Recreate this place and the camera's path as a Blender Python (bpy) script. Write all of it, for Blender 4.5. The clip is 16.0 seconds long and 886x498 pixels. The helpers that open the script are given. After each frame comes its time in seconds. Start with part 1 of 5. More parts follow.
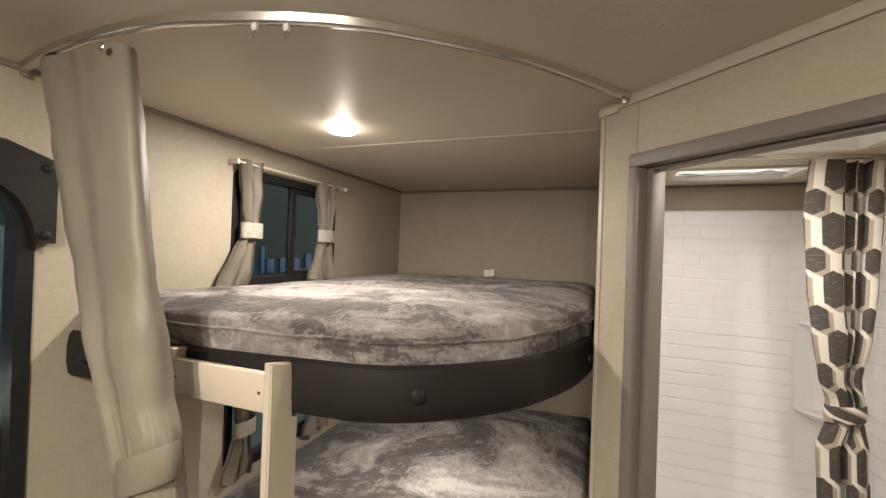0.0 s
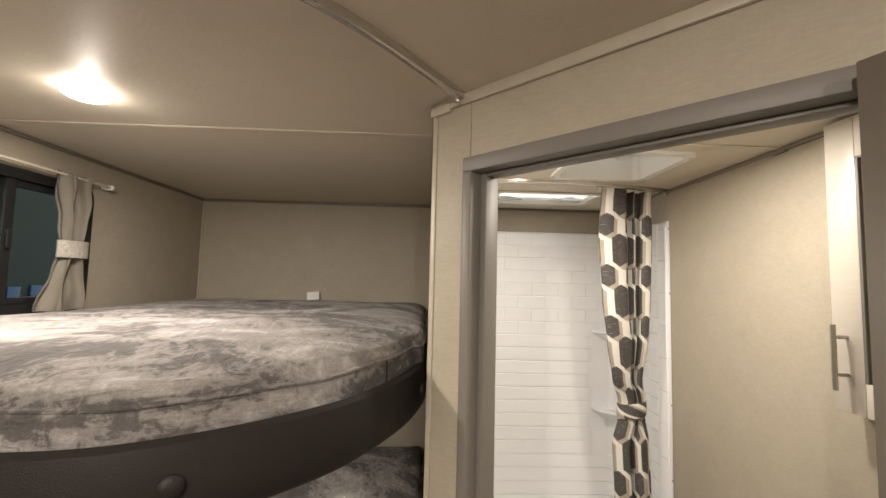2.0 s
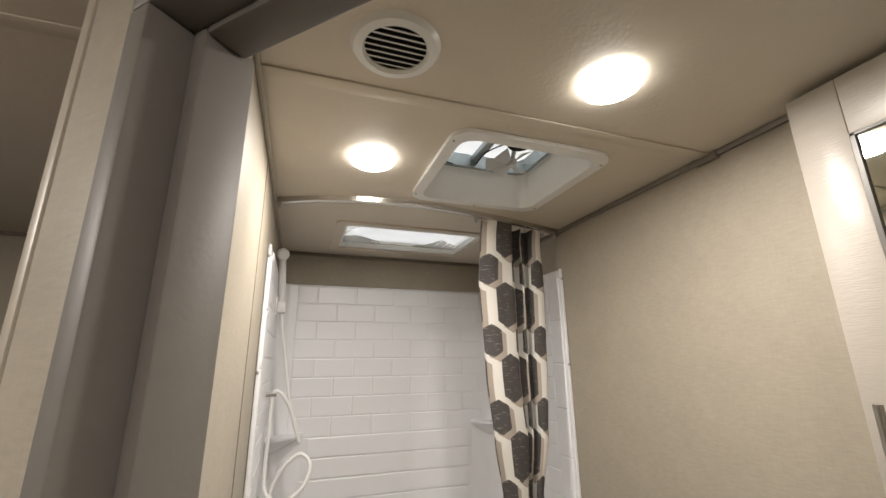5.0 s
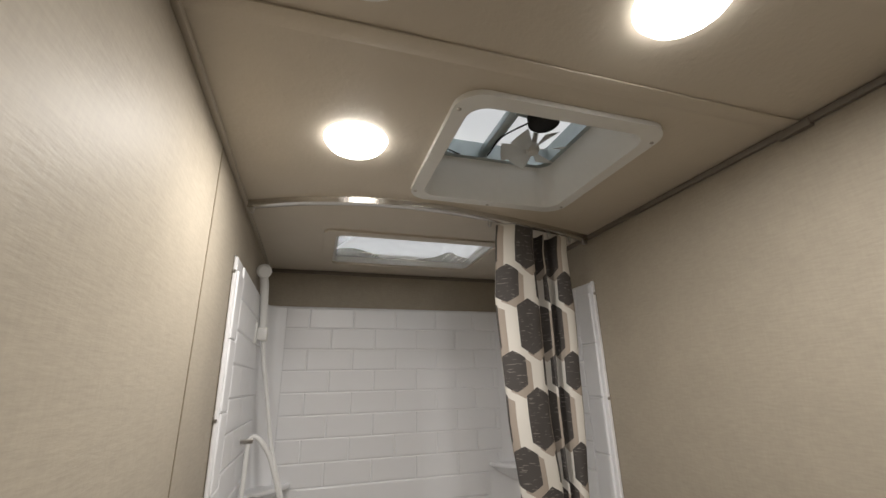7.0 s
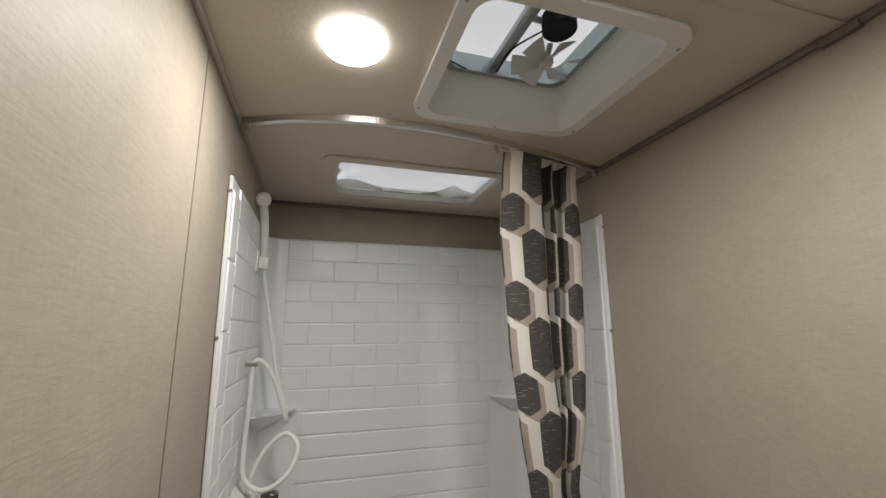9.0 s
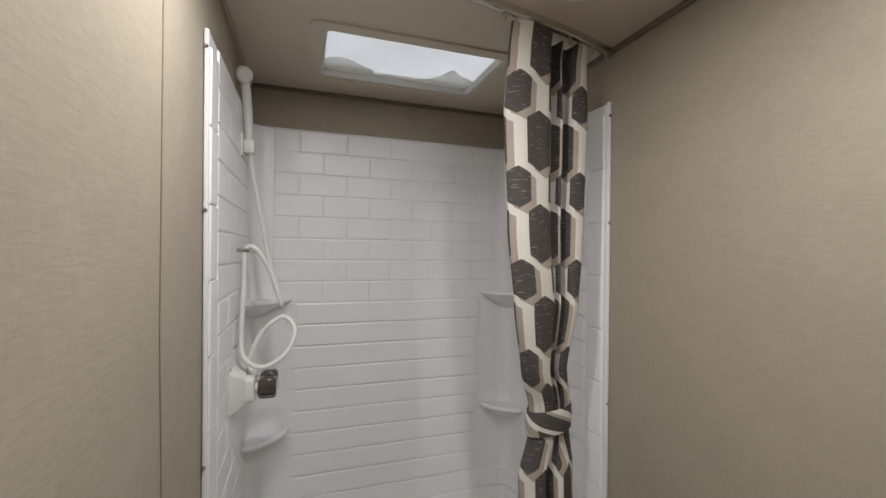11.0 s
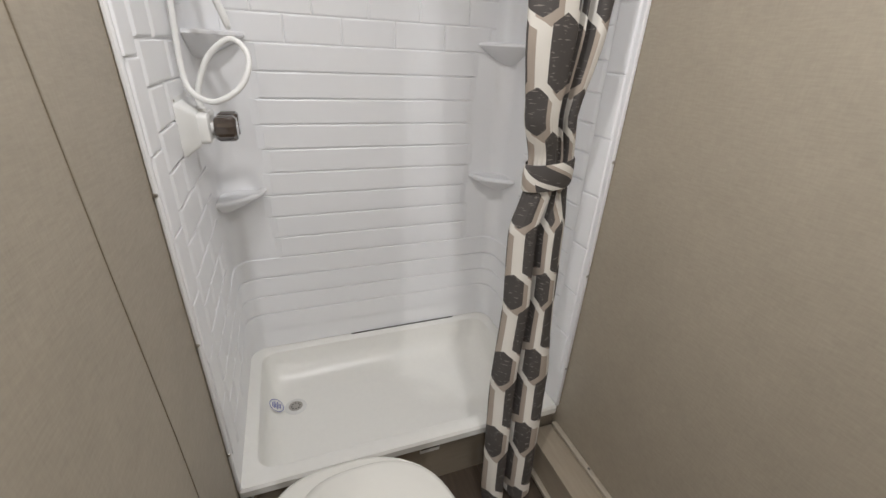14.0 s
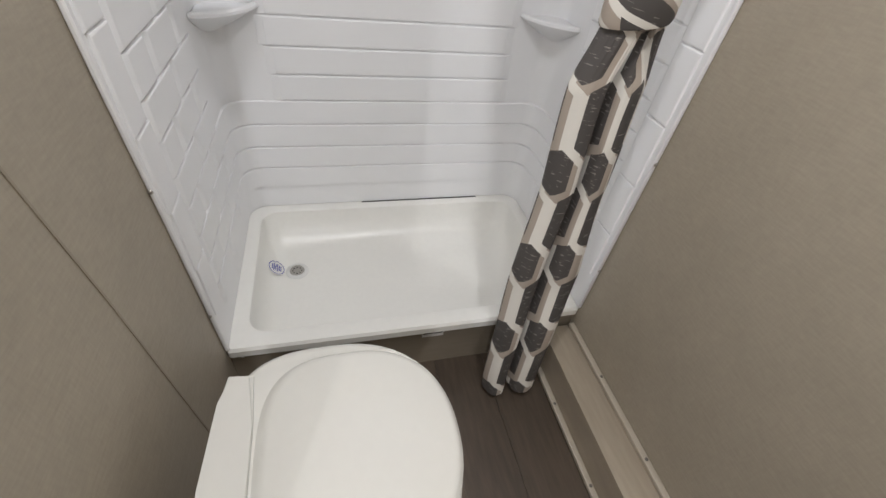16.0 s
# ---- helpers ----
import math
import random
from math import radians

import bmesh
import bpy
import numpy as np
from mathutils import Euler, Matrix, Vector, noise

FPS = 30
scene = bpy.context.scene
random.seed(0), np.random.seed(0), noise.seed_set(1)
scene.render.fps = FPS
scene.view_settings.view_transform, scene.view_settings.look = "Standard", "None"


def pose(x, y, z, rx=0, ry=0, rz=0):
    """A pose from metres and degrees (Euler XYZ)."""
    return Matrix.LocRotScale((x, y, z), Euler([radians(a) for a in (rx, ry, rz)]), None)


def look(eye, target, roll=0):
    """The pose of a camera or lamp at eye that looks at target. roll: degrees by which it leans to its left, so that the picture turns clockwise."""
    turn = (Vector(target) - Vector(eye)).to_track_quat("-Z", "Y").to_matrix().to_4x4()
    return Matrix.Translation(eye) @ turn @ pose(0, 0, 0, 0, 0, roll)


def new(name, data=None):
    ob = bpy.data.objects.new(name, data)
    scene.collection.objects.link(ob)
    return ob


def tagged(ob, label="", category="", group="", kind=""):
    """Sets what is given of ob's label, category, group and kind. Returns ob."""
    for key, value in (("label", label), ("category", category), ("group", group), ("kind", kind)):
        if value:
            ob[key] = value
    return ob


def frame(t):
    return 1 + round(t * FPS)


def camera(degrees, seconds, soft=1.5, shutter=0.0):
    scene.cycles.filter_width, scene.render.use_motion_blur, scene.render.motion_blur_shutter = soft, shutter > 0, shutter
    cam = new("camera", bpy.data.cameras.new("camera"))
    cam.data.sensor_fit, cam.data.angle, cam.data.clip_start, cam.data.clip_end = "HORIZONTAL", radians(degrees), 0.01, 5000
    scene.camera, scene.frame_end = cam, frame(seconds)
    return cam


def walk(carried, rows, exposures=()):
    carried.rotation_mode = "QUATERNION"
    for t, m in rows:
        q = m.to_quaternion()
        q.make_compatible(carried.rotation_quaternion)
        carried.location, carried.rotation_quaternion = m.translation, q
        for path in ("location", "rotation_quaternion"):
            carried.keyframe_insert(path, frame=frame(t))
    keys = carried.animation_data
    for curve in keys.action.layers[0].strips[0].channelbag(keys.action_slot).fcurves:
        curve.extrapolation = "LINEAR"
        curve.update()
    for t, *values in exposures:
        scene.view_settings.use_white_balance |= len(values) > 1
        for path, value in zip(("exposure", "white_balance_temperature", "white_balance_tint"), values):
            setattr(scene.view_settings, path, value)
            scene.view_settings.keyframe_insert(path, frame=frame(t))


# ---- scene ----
cam = camera(94.0, 16.0)
PATH = [
    (0, (0.496, 0.495, 1.554), (-0.214, 2.364, 1.567), 2.0),
    (0.5, (0.481, 0.532, 1.553), (-0.067, 2.455, 1.593), 1.9),
    (1, (0.467, 0.574, 1.541), (0.116, 2.542, 1.612), 1.7),
    (1.5, (0.48, 0.636, 1.537), (0.334, 2.628, 1.644), 1.6),
    (2, (0.487, 0.704, 1.535), (0.552, 2.697, 1.684), 1.4),
    (2.5, (0.504, 0.771, 1.533), (0.738, 2.746, 1.753), 1.2),
    (3, (0.536, 0.857, 1.519), (0.911, 2.802, 1.796), 0.8),
    (3.5, (0.58, 0.934, 1.507), (1.069, 2.845, 1.842), 0.6),
    (4, (0.618, 1.036, 1.502), (1.21, 2.907, 1.888), 0.3),
    (4.2, (0.637, 1.093, 1.497), (1.264, 2.946, 1.914), 0.1),
    (6.3, (0.765, 1.499, 1.55), (1.382, 3.298, 2.167), -1.3),
    (6.5, (0.771, 1.508, 1.55), (1.378, 3.31, 2.172), -1.6),
    (7, (0.783, 1.512, 1.55), (1.353, 3.328, 2.166), -1.4),
    (7.5, (0.787, 1.518, 1.544), (1.341, 3.349, 2.127), -1.2),
    (8, (0.789, 1.53, 1.535), (1.345, 3.38, 2.055), -1.1),
    (8.5, (0.797, 1.541, 1.519), (1.35, 3.408, 1.976), -0.8),
    (8.7, (0.8, 1.546, 1.514), (1.355, 3.419, 1.942), -0.6),
    (10.8, (0.789, 1.61, 1.42), (1.414, 3.508, 1.48), 0.8),
    (11, (0.788, 1.609, 1.418), (1.42, 3.506, 1.427), 0.7),
    (11.5, (0.793, 1.62, 1.395), (1.436, 3.51, 1.285), 1.0),
    (12, (0.795, 1.626, 1.372), (1.445, 3.502, 1.128), 1.2),
    (12.5, (0.798, 1.642, 1.34), (1.46, 3.49, 0.954), 1.7),
    (13, (0.808, 1.659, 1.312), (1.47, 3.466, 0.769), 1.9),
    (13.5, (0.812, 1.689, 1.28), (1.472, 3.44, 0.573), 2.5),
    (14, (0.826, 1.729, 1.24), (1.472, 3.41, 0.369), 3.0),
    (14.5, (0.854, 1.766, 1.205), (1.474, 3.369, 0.182), 3.9),
    (15, (0.87, 1.793, 1.173), (1.46, 3.319, 0.023), 5.1),
    (15.5, (0.882, 1.823, 1.147), (1.414, 3.284, -0.11), 6.6),
    (16, (0.899, 1.886, 1.112), (1.372, 3.277, -0.244), 8.5),
]
walk(cam, [(t, look(eye, target, roll)) for t, eye, target, roll in PATH],
     [(0.0, 0.62, 6350, 10), (2.5, 0.75, 6300, 10), (3.5, 0.70, 6200, 10), (4.2, 0.50, 6100, 10), (6.5, -0.28, 5850, 10), (7.0, -0.33, 5850, 10), (8.7, -0.35, 5800, 10), (11.0, -0.2, 5650, 10), (13.5, 0.27, 5600, 10), (16.0, 0.5, 5500, 10)])

# world: an even, dim hall around the vehicle
world = bpy.data.worlds.new("world")
scene.world = world
world.use_nodes = True
world.node_tree.nodes["Background"].inputs[0].default_value = (1.0, 0.968, 0.92, 1)
world.node_tree.nodes["Background"].inputs[1].default_value = 1.35

WARM = (1.0, 0.89, 0.76)
CEIL = 1.97
# name, place, watts thrown down, watts of the fill thrown sideways
LAMPS = [("bunk", -0.35, 1.70, CEIL, 9.0, 0.35), ("shower", 0.832, 2.175, CEIL, 4.7, 0), ("bath", 1.17, 1.78, CEIL, 4.9, 0),
         ("aisle", 0.05, 0.10, CEIL, 10.5, 14.0), ("aisle", 0.62, -0.5, CEIL, 13.0, 11.0), ("lower_bunk", -0.12, 2.00, 1.20, 3.6, 0)]
for n, x, y, z, watts, sideways in LAMPS:
    # each fitting throws its light down; an added point fill below some brightens ceilings
    lamp = bpy.data.lights.new("lamp_" + n, "AREA")
    lamp.shape, lamp.size, lamp.energy, lamp.color = "DISK", 0.07, watts, WARM
    new("lamp_" + n, lamp).matrix_world = look((x, y, z - 0.022), (x, y, 0))
    if not sideways:
        continue
    side = bpy.data.lights.new("side_fill_" + n, "POINT")
    side.shadow_soft_size, side.energy, side.color = 0.008, sideways, WARM
    new("side_fill_" + n, side).matrix_world = pose(x, y, z - 0.065)


# ---- materials ----
def mat(name, color, rough=0.5, metal=0.0, grain=0.0, scale=60.0, bump=0.0, bscale=200.0, stretch=(1, 1, 1), coat=0.0, vary=0.0, spec=0.5):
    """A plain surface with grain at two scales, bump and variation from piece to piece."""
    m = bpy.data.materials.new(name)
    m.use_nodes = True
    nt = m.node_tree
    b = nt.nodes["Principled BSDF"]
    b.inputs["Roughness"].default_value, b.inputs["Metallic"].default_value = rough, metal
    b.inputs["Specular IOR Level"].default_value = spec
    b.inputs["Coat Weight"].default_value = coat
    tc = nt.nodes.new("ShaderNodeTexCoord")
    mp = nt.nodes.new("ShaderNodeMapping")
    mp.inputs["Scale"].default_value = stretch
    nt.links.new(tc.outputs["Object"], mp.inputs[0])
    fine, broad = nt.nodes.new("ShaderNodeTexNoise"), nt.nodes.new("ShaderNodeTexNoise")
    fine.inputs["Scale"].default_value, broad.inputs["Scale"].default_value = scale, 2.3
    fine.inputs["Detail"].default_value, broad.inputs["Detail"].default_value = 4, 3
    nt.links.new(mp.outputs[0], fine.inputs["Vector"])
    nt.links.new(tc.outputs["Object"], broad.inputs["Vector"])
    add = nt.nodes.new("ShaderNodeMath")
    add.operation = "ADD"
    nt.links.new(fine.outputs[0], add.inputs[0])
    nt.links.new(broad.outputs[0], add.inputs[1])
    ramp = nt.nodes.new("ShaderNodeMapRange")
    ramp.inputs["From Min"].default_value, ramp.inputs["From Max"].default_value = 0.6, 1.4
    ramp.inputs["To Min"].default_value, ramp.inputs["To Max"].default_value = 1 - grain, 1 + grain
    nt.links.new(add.outputs[0], ramp.inputs[0])
    out = ramp.outputs[0]
    if vary:
        info = nt.nodes.new("ShaderNodeObjectInfo")
        vr = nt.nodes.new("ShaderNodeMapRange")
        vr.inputs["To Min"].default_value, vr.inputs["To Max"].default_value = 1 - vary, 1 + vary
        nt.links.new(info.outputs["Random"], vr.inputs[0])
        mul = nt.nodes.new("ShaderNodeMath")
        mul.operation = "MULTIPLY"
        nt.links.new(out, mul.inputs[0])
        nt.links.new(vr.outputs[0], mul.inputs[1])
        out = mul.outputs[0]
    col = nt.nodes.new("ShaderNodeVectorMath")
    col.operation = "SCALE"
    col.inputs[0].default_value = color
    nt.links.new(out, col.inputs["Scale"])
    nt.links.new(col.outputs[0], b.inputs["Base Color"])
    if bump:
        bn, bt = nt.nodes.new("ShaderNodeBump"), nt.nodes.new("ShaderNodeTexNoise")
        bt.inputs["Scale"].default_value, bt.inputs["Detail"].default_value = bscale, 3
        nt.links.new(mp.outputs[0], bt.inputs["Vector"])
        nt.links.new(bt.outputs[0], bn.inputs["Height"])
        bn.inputs["Strength"].default_value, bn.inputs["Distance"].default_value = bump, 0.002
        nt.links.new(bn.outputs[0], b.inputs["Normal"])
    return m


def linen(name, color, rough=0.42, depth=0.35):
    """Printed vinyl wall board with a crossed linen weave."""
    m = mat(name, color, rough)
    nt = m.node_tree
    b = nt.nodes["Principled BSDF"]
    tc = nt.nodes.new("ShaderNodeTexCoord")
    sums = []
    for k, st in enumerate(((42, 42, 230), (215, 215, 40))):
        mp, no = nt.nodes.new("ShaderNodeMapping"), nt.nodes.new("ShaderNodeTexNoise")
        mp.inputs["Scale"].default_value = st
        no.inputs["Scale"].default_value, no.inputs["Detail"].default_value = 1.0, 4
        nt.links.new(tc.outputs["Object"], mp.inputs[0])
        nt.links.new(mp.outputs[0], no.inputs["Vector"])
        sums.append(no.outputs[0])
    broad = nt.nodes.new("ShaderNodeTexNoise")
    broad.inputs["Scale"].default_value, broad.inputs["Detail"].default_value, broad.inputs["Roughness"].default_value = 11.0, 7, 0.7
    nt.links.new(tc.outputs["Object"], broad.inputs["Vector"])
    mul = nt.nodes.new("ShaderNodeMath")
    mul.operation = "MULTIPLY_ADD"
    nt.links.new(sums[1], mul.inputs[0])
    mul.inputs[1].default_value = 0.55
    nt.links.new(sums[0], mul.inputs[2])
    mul2 = nt.nodes.new("ShaderNodeMath")
    mul2.operation = "ADD"
    nt.links.new(mul.outputs[0], mul2.inputs[0])
    nt.links.new(broad.outputs[0], mul2.inputs[1])
    r = nt.nodes.new("ShaderNodeMapRange")
    r.inputs["From Min"].default_value, r.inputs["From Max"].default_value = 0.93, 1.62
    b.inputs["Specular IOR Level"].default_value = 0.3
    r.inputs["To Min"].default_value, r.inputs["To Max"].default_value = 0.92, 1.08
    nt.links.new(mul2.outputs[0], r.inputs[0])
    sc = nt.nodes.new("ShaderNodeVectorMath")
    sc.operation = "SCALE"
    sc.inputs[0].default_value = color
    nt.links.new(r.outputs[0], sc.inputs["Scale"])
    nt.links.new(sc.outputs[0], b.inputs["Base Color"])
    bn = nt.nodes.new("ShaderNodeBump")
    bn.inputs["Strength"].default_value, bn.inputs["Distance"].default_value = depth, 0.0012
    nt.links.new(mul.outputs[0], bn.inputs["Height"])
    nt.links.new(bn.outputs[0], b.inputs["Normal"])
    return m


def glow(name, color, strength):
    m = bpy.data.materials.new(name)
    m.use_nodes = True
    b = m.node_tree.nodes["Principled BSDF"]
    b.inputs["Base Color"].default_value = (0.9, 0.9, 0.88, 1)
    b.inputs["Emission Color"].default_value = (*color, 1)
    b.inputs["Emission Strength"].default_value = strength
    return m


def velvet(name):
    """Crushed grey plush: soft pile brushed into broad light and dark patches with fine crinkles at their edges."""
    m = mat(name, (0.2, 0.19, 0.19), 0.9, spec=0.15)
    nt = m.node_tree
    b = nt.nodes["Principled BSDF"]
    tc = nt.nodes.new("ShaderNodeTexCoord")

    def wave(scale, detail, rough, distort, stretch=(1, 1, 1)):
        mp, n = nt.nodes.new("ShaderNodeMapping"), nt.nodes.new("ShaderNodeTexNoise")
        mp.inputs["Scale"].default_value = stretch
        mp.inputs["Rotation"].default_value = (0, 0, 0.5)
        n.inputs["Scale"].default_value, n.inputs["Detail"].default_value = scale, detail
        n.inputs["Roughness"].default_value, n.inputs["Distortion"].default_value = rough, distort
        nt.links.new(tc.outputs["Object"], mp.inputs[0])
        nt.links.new(mp.outputs[0], n.inputs["Vector"])
        return n.outputs[0]

    patch = wave(2.7, 10, 0.70, 1.1, (0.9, 1.15, 2.6))
    crinkle = wave(34.0, 6, 0.65, 1.6, (1.0, 0.6, 1.0))
    fine = wave(260.0, 2, 0.5, 0.0)
    mixed = calc(nt, "MULTIPLY_ADD", crinkle, 0.34, patch)
    cr = nt.nodes.new("ShaderNodeValToRGB")
    cr.color_ramp.elements[0].position, cr.color_ramp.elements[0].color = 0.54, (0.075, 0.068, 0.066, 1)
    cr.color_ramp.elements[1].position, cr.color_ramp.elements[1].color = 0.83, (0.42, 0.395, 0.38, 1)
    for at, c in ((0.635, (0.105, 0.097, 0.093, 1)), (0.668, (0.200, 0.181, 0.174, 1)), (0.745, (0.27, 0.252, 0.242, 1))):
        cr.color_ramp.elements.new(at).color = c
    nt.links.new(mixed, cr.inputs[0])
    sc = nt.nodes.new("ShaderNodeVectorMath")
    sc.operation = "SCALE"
    nt.links.new(cr.outputs[0], sc.inputs[0])
    nt.links.new(calc(nt, "MULTIPLY_ADD", fine, 0.5, 0.75), sc.inputs["Scale"])
    nt.links.new(sc.outputs[0], b.inputs["Base Color"])
    bn = nt.nodes.new("ShaderNodeBump")
    bn.inputs["Strength"].default_value, bn.inputs["Distance"].default_value = 0.8, 0.010
    nt.links.new(calc(nt, "MULTIPLY_ADD", crinkle, 0.9, patch), bn.inputs["Height"])
    nt.links.new(bn.outputs[0], b.inputs["Normal"])
    b.inputs["Sheen Weight"].default_value, b.inputs["Sheen Roughness"].default_value = 0.12, 0.4
    return m


def calc(nt, op, a, b=None, c=None):
    """One math node; a, b and c are numbers or sockets."""
    n = nt.nodes.new("ShaderNodeMath")
    n.operation = op
    for k, v in enumerate((a, b, c)):
        if v is None:
            continue
        if isinstance(v, (int, float)):
            n.inputs[k].default_value = v
        else:
            nt.links.new(v, n.inputs[k])
    return n.outputs[0]


def hexcloth(name):
    """Cream cloth printed with tall charcoal hexagons edged in taupe. The UV map is in metres of cloth."""
    m = mat(name, (0.6, 0.56, 0.48), 0.8)
    nt = m.node_tree
    b = nt.nodes["Principled BSDF"]
    uv = nt.nodes.new("ShaderNodeUVMap")
    sep = nt.nodes.new("ShaderNodeSeparateXYZ")
    nt.links.new(uv.outputs[0], sep.inputs[0])
    u, v = sep.outputs[0], sep.outputs[1]
    PU, PV = 0.1055, 0.222

    def tall(du, dv, half, top, shift):
        x = calc(nt, "ABSOLUTE", calc(nt, "SUBTRACT", calc(nt, "FLOORED_MODULO", calc(nt, "ADD", u, shift * PU / 2 + du), PU), PU / 2))
        y = calc(nt, "ABSOLUTE", calc(nt, "SUBTRACT", calc(nt, "FLOORED_MODULO", calc(nt, "ADD", v, shift * PV / 2 + dv), PV), PV / 2))
        side = calc(nt, "SUBTRACT", x, half)
        tip = calc(nt, "MULTIPLY", calc(nt, "SUBTRACT", calc(nt, "MULTIPLY_ADD", x, 0.62, y), top), 0.85)
        return calc(nt, "MAXIMUM", side, tip)

    # tall hexagons in one column, short ones in the next, half a repeat lower
    dark = calc(nt, "LESS_THAN", calc(nt, "MINIMUM", tall(0, 0, 0.0325, 0.0725, 0), tall(0, 0, 0.0285, 0.0500, 1)), 0.0)
    edge = calc(nt, "LESS_THAN", calc(nt, "MINIMUM", tall(-0.0165, 0.0140, 0.0305, 0.0735, 0), tall(-0.0165, 0.0140, 0.0265, 0.0510, 1)), 0.0)
    comb = nt.nodes.new("ShaderNodeCombineXYZ")
    nt.links.new(calc(nt, "MULTIPLY", u, 46.0), comb.inputs[0])
    nt.links.new(calc(nt, "MULTIPLY", v, 260.0), comb.inputs[1])
    no = nt.nodes.new("ShaderNodeTexNoise")
    no.inputs["Scale"].default_value, no.inputs["Detail"].default_value = 1.0, 2
    nt.links.new(comb.outputs[0], no.inputs["Vector"])
    streak = calc(nt, "MULTIPLY", calc(nt, "GREATER_THAN", no.outputs[0], 0.64), 0.6)

    def mix(f, a, c):
        n = nt.nodes.new("ShaderNodeMix")
        n.data_type = "RGBA"
        nt.links.new(f, n.inputs[0])
        for k, w in ((6, a), (7, c)):
            if isinstance(w, tuple):
                n.inputs[k].default_value = (*w, 1)
            else:
                nt.links.new(w, n.inputs[k])
        return n.outputs[2]

    charcoal = mix(streak, (0.075, 0.068, 0.064), (0.33, 0.30, 0.27))
    ground = mix(edge, (0.74, 0.715, 0.66), (0.40, 0.345, 0.29))
    nt.links.new(mix(dark, ground, charcoal), b.inputs["Base Color"])
    return m


M = dict(
    wall=linen("wall_board", (0.380, 0.338, 0.268), 0.54, 0.22),
    ceil=mat("ceiling_board", (0.62, 0.56, 0.465), 0.45, grain=0.03, scale=20, bump=0.36, bscale=120),
    trimwall=mat("beige_trim", (0.43, 0.385, 0.31), 0.4, grain=0.04, bump=0.1),
    trimdark=mat("taupe_trim", (0.19, 0.165, 0.14), 0.5, grain=0.05),
    seam=mat("seam_strip", (0.31, 0.27, 0.205), 0.5, grain=0.08),
    bronze=mat("grey_frame", (0.13, 0.12, 0.108), 0.4, metal=0.1, grain=0.04, bump=0.08),
    frame=mat("grey_frame_satin", (0.175, 0.160, 0.143), 0.5, grain=0.04, bump=0.08),
    alu=mat("brushed_track", (0.66, 0.64, 0.60), 0.24, metal=1.0, grain=0.04),
    steel=mat("brushed_nickel", (0.48, 0.46, 0.43), 0.3, metal=1.0, grain=0.05),
    chrome=mat("bright_metal", (0.8, 0.8, 0.8), 0.12, metal=1.0),
    white=mat("white_plastic", (0.78, 0.78, 0.76), 0.28, grain=0.02, bump=0.03),
    acryl=mat("white_surround", (0.87, 0.873, 0.885), 0.3, grain=0.015, scale=8, bump=0.06, bscale=30),
    pan=mat("white_shower_pan", (0.87, 0.862, 0.82), 0.3, grain=0.02, bump=0.12, bscale=300),
    lid=mat("toilet_plastic", (0.66, 0.652, 0.61), 0.2, grain=0.015, bump=0.02),
    cream=mat("cream_lacquer", (0.58, 0.52, 0.42), 0.3, grain=0.03, scale=12),
    cabinet=mat("cabinet_foil", (0.47, 0.43, 0.375), 0.32, grain=0.05, scale=14, stretch=(4, 1, 6), bump=0.2, bscale=60),
    leather=mat("dark_leatherette", (0.019, 0.0165, 0.0155), 0.5, grain=0.08, bump=0.35, bscale=420, spec=0.2),
    plush=velvet("grey_plush"),
    hexc=hexcloth("hexagon_cloth"),
    drape=mat("satin_drape", (0.200, 0.181, 0.141), 0.5, grain=0.05, scale=30, stretch=(1, 1, 0.2), bump=0.2, bscale=400),
    shortdrape=mat("taupe_drape", (0.155, 0.136, 0.108), 0.7, grain=0.10, scale=160, bump=0.4, bscale=500),
    band=mat("woven_band", (0.38, 0.355, 0.31), 0.8, grain=0.45, scale=90, bump=0.4),
    black=mat("black_frame", (0.012, 0.012, 0.013), 0.3, grain=0.05),
    dark=mat("dark_void", (0.01, 0.01, 0.01), 0.8),
    vinyl=mat("wood_vinyl", (0.073, 0.054, 0.038), 0.42, grain=0.38, scale=9, stretch=(9, 1, 1), bump=0.25, bscale=60, vary=0.16),
    paleboard=mat("pale_wood_board", (0.35, 0.30, 0.23), 0.45, grain=0.14, scale=9, stretch=(10, 1.2, 4), bump=0.15),
    # beige plinth darkened in its colour for the shade under the pan rim
    plinth=mat("plinth_board_shaded", (0.25, 0.215, 0.165), 0.5, grain=0.08, scale=14, stretch=(1, 1, 6), bump=0.15),
    leaf=mat("door_foil", (0.125, 0.105, 0.085), 0.45, grain=0.06, bump=0.1),
    knob=mat("smoked_knob", (0.06, 0.045, 0.035), 0.08, grain=0.1, coat=1.0),
    blue=mat("blue_print", (0.10, 0.12, 0.42), 0.5, grain=0.1),
    paper=mat("paper_label", (0.80, 0.79, 0.76), 0.6, grain=0.03),
    blade=mat("fan_plastic", (0.62, 0.61, 0.58), 0.4, grain=0.03),
    galv=mat("galvanised_steel", (0.42, 0.47, 0.48), 0.35, metal=0.8, grain=0.15, scale=30),
    slate=mat("blue_grey_steel_wall", (0.09, 0.12, 0.15), 0.5, grain=0.1),
    hallgreen=mat("hall_wall", (0.009, 0.016, 0.013), 0.8, grain=0.25, scale=2),
    hallfloor=mat("hall_floor", (0.045, 0.054, 0.056), 0.5, grain=0.1),
    lens=glow("lamp_lens", (1.0, 0.90, 0.76), 14.0),
    banner=mat("blue_banner", (0.010, 0.040, 0.11), 0.5, grain=0.1),
)
g = bpy.data.materials.new("window_glass")
g.use_nodes = True
gb = g.node_tree.nodes["Principled BSDF"]
